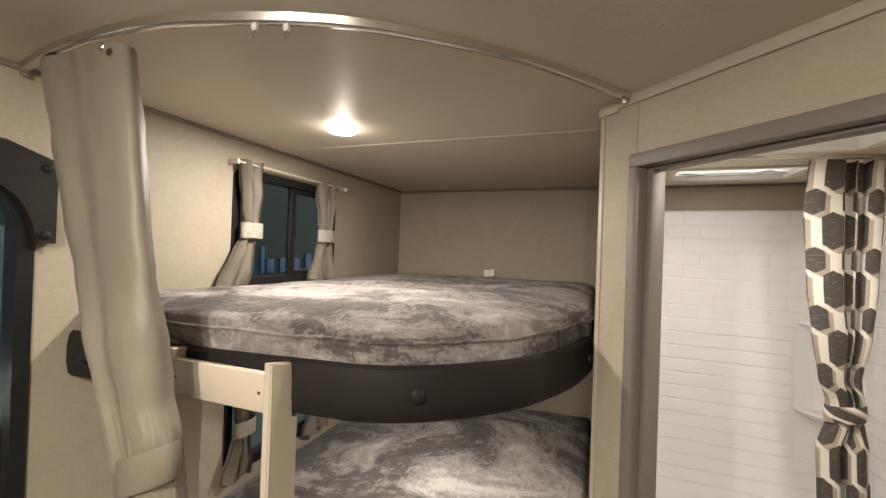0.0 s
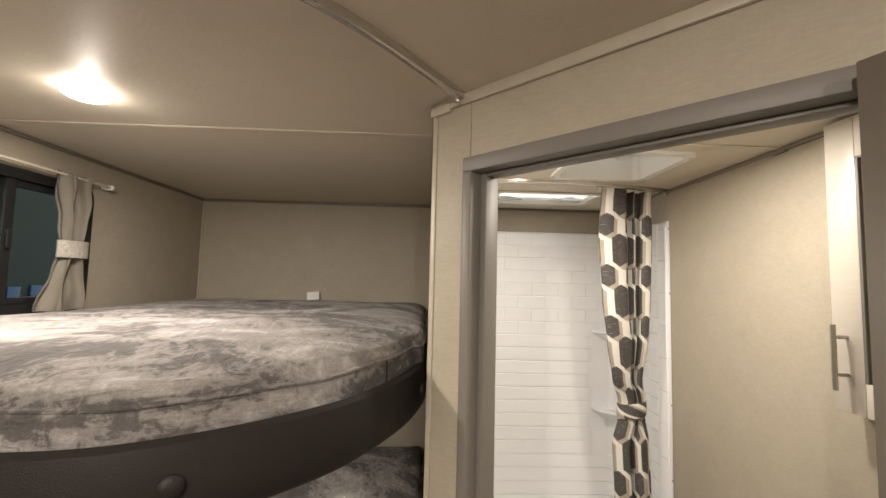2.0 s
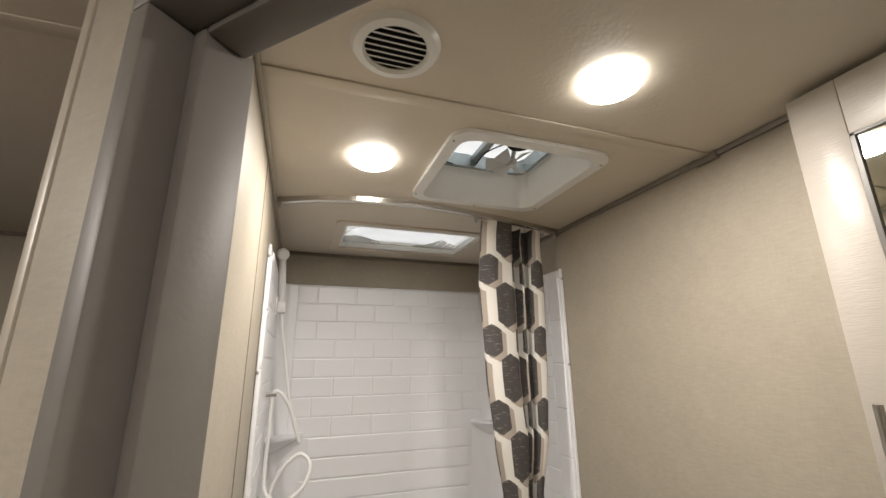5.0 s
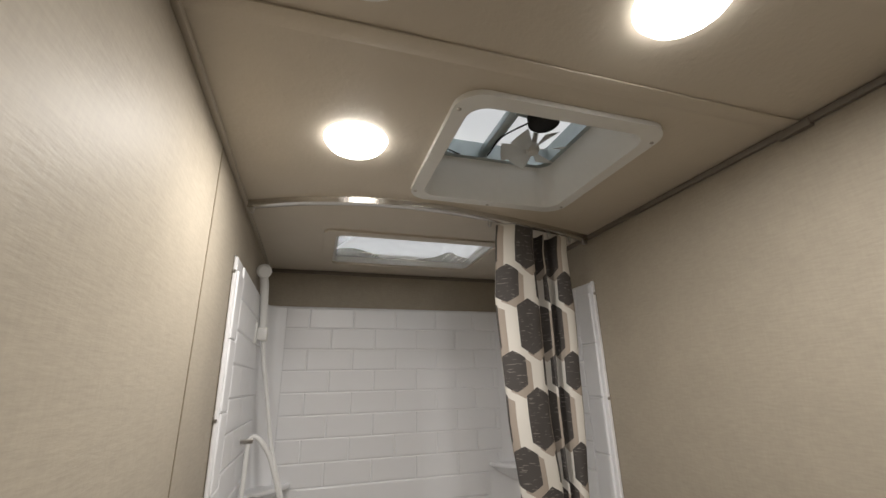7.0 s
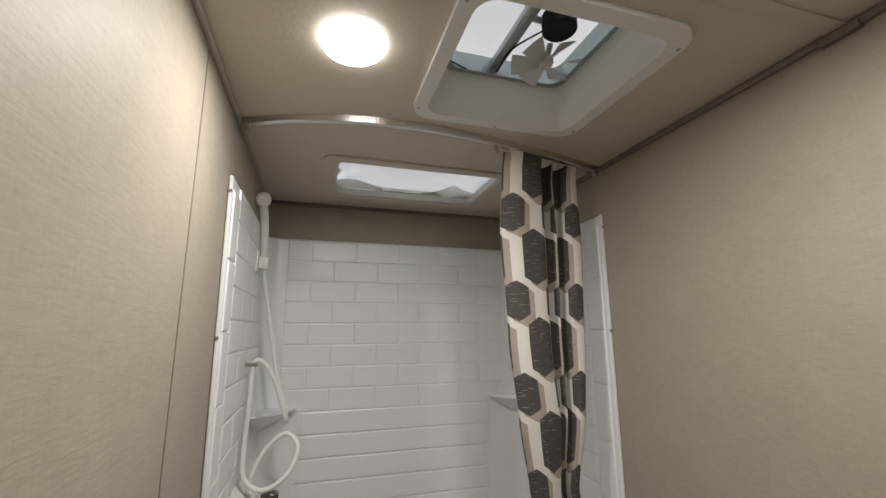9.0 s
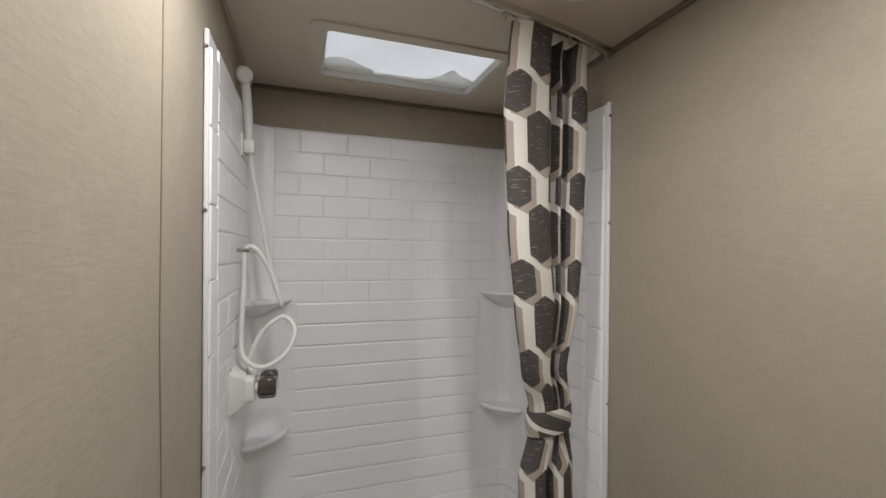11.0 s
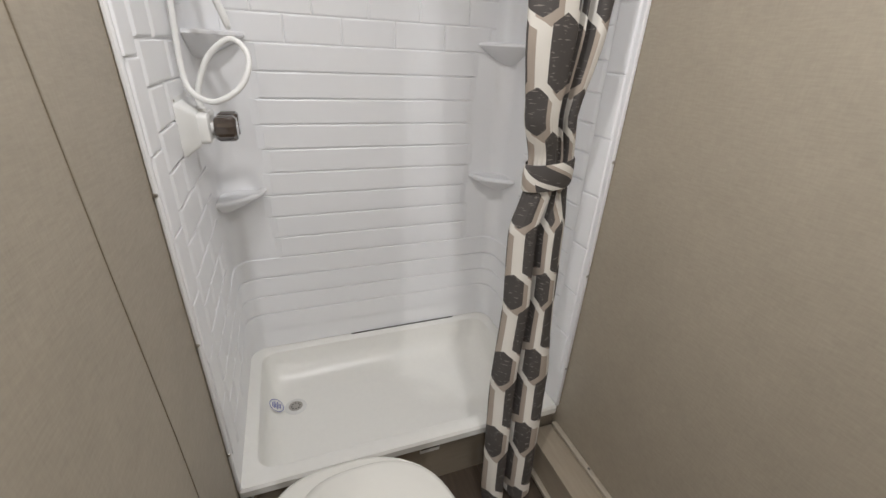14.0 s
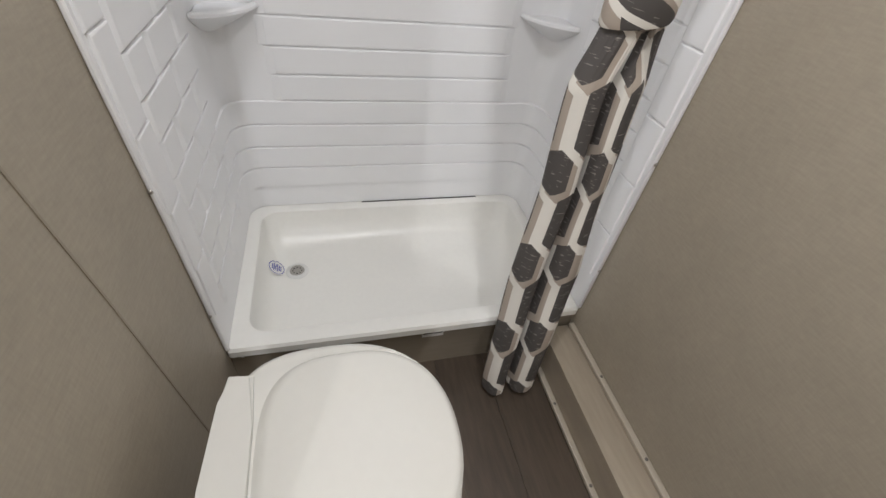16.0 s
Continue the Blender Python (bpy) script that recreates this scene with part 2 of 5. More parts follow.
gb.inputs["Base Color"].default_value = (0.55, 0.62, 0.60, 1)
gb.inputs["Transmission Weight"].default_value, gb.inputs["Roughness"].default_value, gb.inputs["IOR"].default_value = 1.0, 0.02, 1.1
M["glass"] = g
g = bpy.data.materials.new("mirror")
g.use_nodes = True
gb = g.node_tree.nodes["Principled BSDF"]
gb.inputs["Base Color"].default_value = (0.80, 0.82, 0.75, 1)
gb.inputs["Metallic"].default_value, gb.inputs["Roughness"].default_value = 1.0, 0.015
M["mirror"] = g
g = mat("milk_dome", (0.92, 0.91, 0.88), 0.5)
gb = g.node_tree.nodes["Principled BSDF"]
gb.inputs["Transmission Weight"].default_value, gb.inputs["IOR"].default_value = 0.75, 1.05
M["dome"] = g


# ---- mesh tools ----
def finish(name, bm, material, parent=None, label="", smooth=0.6, kind="", category="", group=""):
    me = bpy.data.meshes.new(name)
    bmesh.ops.recalc_face_normals(bm, faces=bm.faces)
    for f in bm.faces:
        f.smooth = True
    for e in bm.edges:
        e.smooth = not (len(e.link_faces) == 2 and e.calc_face_angle(0) > smooth)
    bm.to_mesh(me)
    bm.free()
    for mm in (material if isinstance(material, list) else [material]):
        me.materials.append(M[mm])
    ob = new(name, me)
    if parent:
        ob.parent = parent
    return tagged(ob, label, category, group, kind)


def part(name, bm, material, parent, label=""):
    return finish(name, bm, material, parent, label)


def thing(name, label, category, at=(0, 0, 0), group=""):
    ob = new(name)
    ob.empty_display_size = 0.05
    ob.location = at
    return tagged(ob, label, category, group)


def box(bm, x0, x1, y0, y1, z0, z1, bevel=0.0, m=None, seg=2):
    r = bmesh.ops.create_cube(bm, size=1, matrix=Matrix.LocRotScale(((x0 + x1) / 2, (y0 + y1) / 2, (z0 + z1) / 2), None, (abs(x1 - x0), abs(y1 - y0), abs(z1 - z0))))
    vs = r["verts"]
    if bevel:
        es = list({e for v in vs for e in v.link_edges})
        r = bmesh.ops.bevel(bm, geom=es, offset=bevel, segments=seg, affect="EDGES", profile=0.5)
        vs = list({v for f in r["faces"] for v in f.verts} | {v for v in vs if v.is_valid})
    if m is not None:
        bmesh.ops.transform(bm, matrix=m, verts=vs)
    return bm


def boxes(*specs, bevel=0.0, m=None):
    bm = bmesh.new()
    for s in specs:
        box(bm, *s, bevel=bevel, m=m)
    return bm


def prism(pts, z0, z1, bevel=0.0, m=None, bm=None):
    """An upright prism over the outline pts."""
    bm = bm or bmesh.new()
    lo = [bm.verts.new((x, y, z0)) for x, y in pts]
    hi = [bm.verts.new((x, y, z1)) for x, y in pts]
    bm.faces.new(lo[::-1])
    bm.faces.new(hi)
    n = len(pts)
    for k in range(n):
        bm.faces.new((lo[k], lo[(k + 1) % n], hi[(k + 1) % n], hi[k]))
    if bevel:
        es = list({e for v in hi + lo for e in v.link_edges if abs(e.verts[0].co.z - e.verts[1].co.z) < 1e-6})
        bmesh.ops.bevel(bm, geom=es, offset=bevel, segments=3, affect="EDGES")
    if m is not None:
        bmesh.ops.transform(bm, matrix=m, verts=bm.verts)
    return bm


def rod(pts, r, n=10, bm=None, closed=False, caps=True):
    """A round tube along pts; r is a number or one for each point."""
    bm = bm or bmesh.new()
    pts = [Vector(p) for p in pts]
    rings, side = [], None
    for k, p in enumerate(pts):
        a, b = pts[max(k - 1, 0)], pts[min(k + 1, len(pts) - 1)]
        d = (b - a).normalized()
        if side is None:
            side = d.orthogonal().normalized()
        side = (side - d * side.dot(d)).normalized()
        up = d.cross(side)
        rr = r[k] if isinstance(r, (list, tuple)) else r
        rings.append([bm.verts.new(p + (side * math.cos(t) + up * math.sin(t)) * rr) for t in [2 * math.pi * j / n for j in range(n)]])
    for a, b in zip(rings, rings[1:]):
        for j in range(n):
            bm.faces.new((a[j], a[(j + 1) % n], b[(j + 1) % n], b[j]))
    if caps:
        bm.faces.new(rings[0][::-1])
        bm.faces.new(rings[-1])
    return bm


def spline(pts, n=8):
    """A Catmull-Rom curve through pts."""
    p = [Vector(q) for q in pts]
    p = [2 * p[0] - p[1]] + p + [2 * p[-1] - p[-2]]
    out = []
    for k in range(1, len(p) - 2):
        for j in range(n):
            t = j / n
            out.append(0.5 * (2 * p[k] + (p[k + 1] - p[k - 1]) * t + (2 * p[k - 1] - 5 * p[k] + 4 * p[k + 1] - p[k + 2]) * t * t + (3 * p[k] - p[k - 1] - 3 * p[k + 1] + p[k + 2]) * t ** 3))
    out.append(p[-2])
    return out


def lathe(prof, n=32, m=None, bm=None):
    """A turned body: prof is a list of (radius, height)."""
    bm = bm or bmesh.new()
    rings = []
    for r, z in prof:
        rings.append([bm.verts.new((r * math.cos(2 * math.pi * j / n), r * math.sin(2 * math.pi * j / n), z)) for j in range(n)] if r > 1e-6 else [bm.verts.new((0, 0, z))])
    for a, b in zip(rings, rings[1:]):
        for j in range(n):
            va = (a[j], a[(j + 1) % n]) if len(a) > 1 else (a[0],)
            vb = (b[(j + 1) % n], b[j]) if len(b) > 1 else (b[0],)
            if len(va) + len(vb) > 2:
                bm.faces.new(va + vb)
    if m is not None:
        bmesh.ops.transform(bm, matrix=m, verts=[v for r in rings for v in r])
    return bm


def sweep(path, prof, bm=None, up=Vector((0, 0, 1))):
    """A level strip along path: prof is a closed outline of (outward, upward) offsets."""
    bm = bm or bmesh.new()
    path = [Vector(p) for p in path]
    rings = []
    for k, p in enumerate(path):
        d = (path[min(k + 1, len(path) - 1)] - path[max(k - 1, 0)]).normalized()
        s = d.cross(up).normalized()
        rings.append([bm.verts.new(p + s * a + up * b) for a, b in prof])
    n = len(prof)
    for a, b in zip(rings, rings[1:]):
        for j in range(n):
            bm.faces.new((a[j], a[(j + 1) % n], b[(j + 1) % n], b[j]))
    bm.faces.new(rings[0][::-1])
    bm.faces.new(rings[-1])
    return bm


def rounded(x0, x1, y0, y1, r, n=5):
    out = []
    for cx, cy, a0 in ((x1 - r, y1 - r, 0), (x0 + r, y1 - r, 90), (x0 + r, y0 + r, 180), (x1 - r, y0 + r, 270)):
        out += [(cx + r * math.cos(radians(a0 + 90 * k / n)), cy + r * math.sin(radians(a0 + 90 * k / n))) for k in range(n + 1)]
    return out


def ring_prism(outer, inner, z0, z1, bm=None, m=None):
    """A frame between two outlines of as many points."""
    bm = bm or bmesh.new()
    loops = [[bm.verts.new((x, y, z)) for x, y in o] for o, z in ((outer, z0), (outer, z1), (inner, z1), (inner, z0))]
    n = len(outer)
    for a, b in zip(loops, loops[1:] + loops[:1]):
        for j in range(n):
            bm.faces.new((a[j], a[(j + 1) % n], b[(j + 1) % n], b[j]))
    if m is not None:
        bmesh.ops.transform(bm, matrix=m, verts=[v for l in loops for v in l])
    return bm


# ---- setting ----
XW, XE, YN, YS = -0.83, 1.572, 3.12, -1.60     # inside faces of the outer walls
XB, XS = 0.492, 0.605                          # partition: bunk side, bath side
DIAG = Matrix.Translation((0.4925, 1.7125, 0)) @ Matrix.Rotation(radians(-45), 4, "Z")   # along the slanted wall: x right, y into the bath


def wall_holes(name, axis, at, thick, a0, a1, z0, z1, holes, material, label=""):
    """A wall at x or y = at, with square openings (a, a, z, z)."""
    bm = bmesh.new()
    cuts = sorted({a0, a1, *[h[0] for h in holes], *[h[1] for h in holes]})
    for a, b in zip(cuts, cuts[1:]):
        spans, z = [], z0
        for h in sorted([h for h in holes if h[0] < (a + b) / 2 < h[1]], key=lambda h: h[2]):
            spans.append((z, h[2]))
            z = h[3]
        spans.append((z, z1))
        for s, e in spans:
            if e - s > 1e-5:
                box(bm, *((at, at + thick, a, b) if axis == "x" else (a, b, at, at + thick)), s, e)
    bmesh.ops.remove_doubles(bm, verts=bm.verts, dist=1e-5)
    return finish(name, bm, material, kind="structure")


WIN1 = (1.70, 2.33, 1.40, 1.845)
WIN2 = (1.70, 2.33, 0.66, 1.02)
WIN3 = (0.15, 1.086, 0.70, 1.69)
wall_holes("wall_west", "x", XW - 0.05, 0.05, YS - 0.05, YN + 0.05, 0, CEIL, [WIN1, WIN2, WIN3], "wall")
wall_holes("wall_north", "y", YN, 0.05, XW, XE, 0, CEIL, [], "wall")
wall_holes("wall_east", "x", XE, 0.05, YS - 0.05, YN + 0.05, 0, CEIL, [], "wall")
wall_holes("wall_south", "y", YS - 0.05, 0.05, XW, XE, 0, CEIL, [], "wall")
wall_holes("wall_bath_south", "y", 1.115, 0.045, 1.075, XE, 0, CEIL, [], "wall")

finish("wall_partition", prism([(XB, 1.722), (0.560, 1.652), (XS, 1.652), (XS, YN), (XB, YN)], 0, CEIL), "wall", kind="structure")
# slanted door wall
DW0, DW1, DH = 0.103, 0.806, 1.815
bm = boxes((0.119, DW0 + 0.02, 0.0, 0.045, 0, DH), (DW1, 0.83, 0.0, 0.045, 0, CEIL), (0.119, DW1, 0.0, 0.045, DH, CEIL), m=DIAG)
finish("wall_slanted", bm, "wall", kind="structure")
bm = boxes((0.0135, 0.1175, -0.002, 0.03, 0, CEIL - 0.022), m=DIAG, bevel=0.0015)
finish("trim_post", bm, "wall", kind="structure")
bm = boxes((-0.003, 0.012, -0.004, 0.012, 0, CEIL - 0.02), m=DIAG, bevel=0.002)
finish("trim_post_edge", bm, "trimwall", kind="structure")
bm = boxes((-0.004, 0.86, -0.010, 0.0, CEIL - 0.026, CEIL), m=DIAG, bevel=0.003)
box(bm, -0.004, 0.060, -0.013, 0.0, CEIL - 0.034, CEIL - 0.012, bevel=0.003, m=DIAG)
finish("trim_slanted_top", bm, "trimwall", kind="structure")
bm = boxes((0.822, 0.840, -0.008, 0.0, 0, CEIL - 0.027), m=DIAG, bevel=0.002)
finish("trim_corner", bm, "trimwall", kind="structure")

# ceiling with the openings of the fan and the skylight
VX0, VX1, VY0, VY1 = 0.992, 1.337, 2.012, 2.347
SX0, SX1, SY0, SY1 = 0.822, 1.335, 2.672, 2.985
bm = bmesh.new()
xs = [XW - 0.05, SX0, VX0, SX1, VX1, XE + 0.05]
ys = [YS - 0.05, VY0, VY1, SY0, SY1, YN + 0.05]
for a, b in zip(xs, xs[1:]):
    for c, d in zip(ys, ys[1:]):
        mx, my = (a + b) / 2, (c + d) / 2
        if (VX0 < mx < VX1 and VY0 < my < VY1) or (SX0 < mx < SX1 and SY0 < my < SY1):
            continue
        box(bm, a, b, c, d, CEIL, CEIL + 0.04)
bmesh.ops.remove_doubles(bm, verts=bm.verts, dist=1e-5)
for x0, x1 in ((XW, XB), (XS, XE)):
    box(bm, x0, x1, 1.915, 1.945, CEIL - 0.004, CEIL - 0.0005, bevel=0.0015)
finish("ceiling", bm, "ceil", kind="structure")

# dark cove strips where walls meet the ceiling
bm = bmesh.new()
T = 0.014
for s in ((XW, XW + 0.010, YS, YN), (XW, XB, YN - 0.010, YN), (XS, XE, YN - 0.010, YN), (XE - 0.010, XE, 1.16, YN), (XB - 0.006, XB, 1.75, YN)):
    box(bm, *s, CEIL - T, CEIL, bevel=0.003)
box(bm, XE - 0.013, XE, 1.90, 1.955, CEIL - 0.019, CEIL - 0.004, bevel=0.002)
finish("trim_cove", bm, "trimdark", kind="structure")
SEAM = [(2.338, 0.0), (2.328, 0.22), (2.302, 0.66), (2.272, 1.0), (2.250, 1.30), (2.242, 1.90), (2.242, CEIL - 0.012)]
bm = boxes((XS, XS + 0.009, 1.70, YN, CEIL - 0.012, CEIL), bevel=0.002)
box(bm, XW, XW + 0.008, YN - 0.008, YN, 0, CEIL - T, bevel=0.002)
finish("trim_bath", bm, "trimwall", kind="structure")
bm = bmesh.new()
for (y0, z0), (y1, z1) in zip(SEAM, SEAM[1:]):
    q = [bm.verts.new((x, y + d, z)) for x in (XS, XS + 0.0016) for y, z, d in ((y0, z0, -0.0017), (y0, z0, 0.0017), (y1, z1, 0.0017), (y1, z1, -0.0017))]
    for f in ((4, 5, 6, 7), (0, 4, 7, 3), (1, 2, 6, 5)):
        bm.faces.new([q[k] for k in f])
finish("trim_seam", bm, "seam", kind="structure")

finish("floor", boxes((XW - 0.05, XE + 0.05, YS - 0.05, YN + 0.05, -0.03, -0.0035)), "dark", kind="structure")


# ---- door frame and leaf ----
door = tagged(new("door_1"), "grey metal-look bathroom door frame with its open dark door leaf", "door", kind="structure")
P = -0.012
bm = boxes((DW0, DW0 + 0.025, P, 0.055, 0, DH - 0.034), (DW1 - 0.038, DW1, P, 0.055, 0, DH - 0.034), (DW0, DW1, P, 0.055, DH - 0.034, DH), m=DIAG, bevel=0.003)
part("door_frame", bm, "frame", door, "satin grey door frame")
a, b, h = DW0 + 0.025, DW1 - 0.038, DH - 0.034
bm = boxes((a, a + 0.017, 0.024, 0.072, 0, h), (b - 0.012, b, 0.024, 0.060, 0, h), (a + 0.017, b - 0.012, 0.024, 0.060, h - 0.008, h), m=DIAG, bevel=0.003)
part("door_stop", bm, "frame", door, "dark grey door stop")
LEAF = Matrix.Translation((0.977, 1.151, 0)) @ Matrix.Rotation(radians(-71), 4, "Z")
bm = boxes((0.0, 0.60, -0.002, 0.028, 0.03, 1.800), m=LEAF, bevel=0.003)
part("door_leaf", bm, "leaf", door, "dark brown open door leaf")


# ---- windows ----
def window(name, hole, r, mullion, label):
    y0, y1, z0, z1 = hole
    W = Matrix(((0, 0, 1, XW), (1, 0, 0, 0), (0, 1, 0, 0), (0, 0, 0, 1)))     # (y, z, x) plane on the wall
    ob = tagged(new(name), label, "window", kind="structure")
    out, inn = rounded(y0 - 0.012, y1 + 0.012, z0 - 0.012, z1 + 0.012, r), rounded(y0 + 0.022, y1 - 0.022, z0 + 0.022, z1 - 0.022, r * 0.8)
    part("window_frame", ring_prism(out, inn, -0.05, 0.006, m=W), "black", ob)
    if mullion:
        bm = boxes((XW - 0.03, XW - 0.004, mullion - 0.016, mullion + 0.016, z0 + 0.02, z1 - 0.02), bevel=0.003)
        box(bm, XW - 0.03, XW - 0.008, mullion, y1 - 0.02, z0 + 0.02, z0 + 0.045, bevel=0.002)
        box(bm, XW - 0.03, XW - 0.008, mullion, y1 - 0.02, z1 - 0.045, z1 - 0.02, bevel=0.002)
        part("mullion", bm, "black", ob)
        part("latch", boxes((XW - 0.004, XW + 0.006, mullion - 0.008, mullion + 0.008, 1.60, 1.66), bevel=0.003) if z0 > 1 else boxes((XW - 0.004, XW + 0.006, mullion - 0.008, mullion + 0.008, 0.8, 0.86), bevel=0.003), "black", ob)
    pane = part("pane", boxes((XW - 0.026, XW - 0.022, y0 + 0.015, y1 - 0.015, z0 + 0.015, z1 - 0.015)), "glass", ob)
    pane.visible_shadow = False
    return ob


window("window_1", WIN1, 0.05, 2.035, "black-framed sliding bunk window with a dark view")
window("window_2", WIN2, 0.05, 2.035, "black-framed lower bunk window, half hidden by a curtain")
window("window_3", WIN3, 0.10, None, "large black-framed rounded window looking out into the hall")


# ---- lamps and ceiling fittings ----
def puck(x, y, z, r=0.054):
    ob = thing("ceiling_light", "round frosted ceiling light, switched on", "lamp", (x, y, z), "round ceiling lights")
    part("rim", lathe([(r * 0.8, -0.004), (r + 0.001, -0.0002), (r + 0.002, 0.0)], 40), "white", ob)
    part("diffuser", lathe([(0, -0.020), (r * 0.45, -0.0192), (r * 0.75, -0.0165), (r * 0.90, -0.012), (r + 0.0025, -0.0005)], 40), "lens", ob)
    return ob


for n, x, y, z, w, ws in LAMPS:
    puck(x, y, z)

vent = thing("air_register", "round white louvred ceiling air vent", "vent", (0.807, 1.815, CEIL))
part("collar", lathe([(0.046, -0.004), (0.050, -0.010), (0.062, -0.008), (0.068, 0.0)], 40), "white", vent)
# dark disc on the uncut ceiling, in place of the duct's shade
bm = lathe([(0, -0.001), (0.047, -0.001)], 24)
part("throat", bm, "dark", vent)
for k in range(7):
    yy = -0.036 + 0.012 * k
    w = math.sqrt(0.046 ** 2 - yy ** 2)
    part("louvre", box(bmesh.new(), -w, w, -0.0035, 0.0035, -0.0008, 0.0008, m=Matrix.Translation((0, yy, -0.005)) @ Matrix.Rotation(radians(35), 4, "X")), "white", vent)

# roof fan
fan = thing("roof_fan", "square white roof fan with a clear lid and pale blades", "ceiling fan", (0, 0, 0))
ox0, ox1, oy0, oy1 = 0.968, 1.362, 1.986, 2.368
rim_o, rim_i = rounded(ox0, ox1, oy0, oy1, 0.045, 6), rounded(0.995, 1.334, 2.015, 2.344, 0.035, 6)
top_i = rounded(1.022, 1.312, 2.040, 2.320, 0.03, 6)
bm = ring_prism(rim_o, rim_i, CEIL - 0.010, CEIL)
lo = [bm.verts.new((x, y, CEIL - 0.010)) for x, y in rim_i]
hi = [bm.verts.new((x, y, CEIL + 0.085)) for x, y in top_i]
for j in range(len(lo)):
    bm.faces.new((lo[j], lo[(j + 1) % len(lo)], hi[(j + 1) % len(lo)], hi[j]))
part("shroud", bm, "white", fan, "white moulded plastic shroud")
bm = ring_prism(rounded(1.01, 1.325, 2.03, 2.33, 0.03, 6), rounded(1.035, 1.30, 2.052, 2.308, 0.03, 6), CEIL + 0.085, CEIL + 0.125)
part("roof_flange", bm, "galv", fan, "galvanised steel flange")
part("crossbar", boxes((1.135, 1.158, 2.04, 2.32, CEIL + 0.100, CEIL + 0.118), bevel=0.003), "galv", fan)
part("motor_strut", rod([(1.146, 2.15, CEIL + 0.102), (1.180, 2.15, CEIL + 0.098)], 0.006, 8), "galv", fan)
part("cable", rod(spline([(1.040, 2.295, CEIL + 0.088), (1.09, 2.312, CEIL + 0.087), (1.146, 2.318, CEIL + 0.092), (1.152, 2.24, CEIL + 0.098), (1.19, 2.17, CEIL + 0.100)], 6), 0.0018, 6), "dark", fan, "thin black motor cable")
FX, FY, FZ = 1.213, 2.210, CEIL + 0.060
part("motor", lathe([(0, 0.0), (0.028, 0.0), (0.032, 0.004), (0.032, 0.034), (0, 0.036)], 24, Matrix.Translation((1.202, 2.140, CEIL + 0.074))), "dark", fan, "black fan motor")
part("spindle", rod([(FX, FY, FZ), (FX, FY - 0.02, FZ + 0.03)], 0.006, 10), "steel", fan)
part("hub", lathe([(0, -0.009), (0.012, -0.008), (0.015, 0.0), (0.015, 0.010), (0, 0.010)], 20, Matrix.Translation((FX, FY, FZ))), "blade", fan)
for k in range(6):
    bm = bmesh.new()
    rows = []
    for j in range(6):
        r = 0.012 + 0.0112 * j
        w = 0.007 + 0.0042 * j - 0.0002 * j * j
        tw = radians(38 - 3 * j)
        rows.append([bm.verts.new((r + 0.003 * (1 - abs(s)), s * w * math.cos(tw), s * w * math.sin(tw))) for s in (-1, -0.4, 0.4, 1)])
    for p, q in zip(rows, rows[1:]):
        for j in range(3):
            bm.faces.new((p[j], p[j + 1], q[j + 1], q[j]))
    bmesh.ops.solidify(bm, geom=bm.faces[:], thickness=0.0015)
    bmesh.ops.transform(bm, matrix=Matrix.Translation((FX, FY, FZ)) @ Matrix.Rotation(radians(60 * k + 38), 4, "Z"), verts=bm.verts)
    part("blade", bm, "blade", fan)
bm = prism(rounded(0.99, 1.345, 2.01, 2.35, 0.04, 6), CEIL + 0.150, CEIL + 0.154)
lid = part("lid", bm, "dome", fan, "milky clear roof lid")
for x, y in ((0.978, 2.03), (0.978, 2.33), (1.352, 2.03), (1.352, 2.33), (1.165, 2.362)):
    part("screw", lathe([(0, -0.0025), (0.003, -0.0015), (0.004, 0)], 10, Matrix.Translation((x, y, CEIL - 0.010))), "steel", fan)

# skylight
sky = thing("skylight", "white frosted shower skylight, bright from outside", "skylight", (0, 0, 0))
bm = ring_prism(rounded(SX0 - 0.03, SX1 + 0.03, SY0 - 0.032, SY1 + 0.032, 0.03, 6), rounded(SX0 + 0.004, SX1 - 0.004, SY0 + 0.004, SY1 - 0.004, 0.02, 6), CEIL - 0.006, CEIL + 0.002)
part("flange", bm, "ceil", sky, "beige skylight flange")
bm = ring_prism(rounded(SX0 + 0.001, SX1 - 0.001, SY0 + 0.001, SY1 - 0.001, 0.02, 6), rounded(SX0 + 0.012, SX1 - 0.012, SY0 + 0.012, SY1 - 0.012, 0.02, 6), CEIL + 0.002, CEIL + 0.022)
part("well", bm, "white", sky)
bm = bmesh.new()
N = 12
grid = [[bm.verts.new((SX0 + 0.004 + (SX1 - SX0 - 0.008) * i / N, SY0 + 0.004 + (SY1 - SY0 - 0.008) * j / N, CEIL + 0.025 + 0.05 * (1 - abs(2 * i / N - 1) ** 4) * (1 - abs(2 * j / N - 1) ** 4))) for j in range(N + 1)] for i in range(N + 1)]
for i in range(N):
    for j in range(N):
        bm.faces.new((grid[i][j], grid[i + 1][j], grid[i + 1][j + 1], grid[i][j + 1]))
bmesh.ops.solidify(bm, geom=bm.faces[:], thickness=0.003)
part("dome", bm, "dome", sky, "white translucent dome")

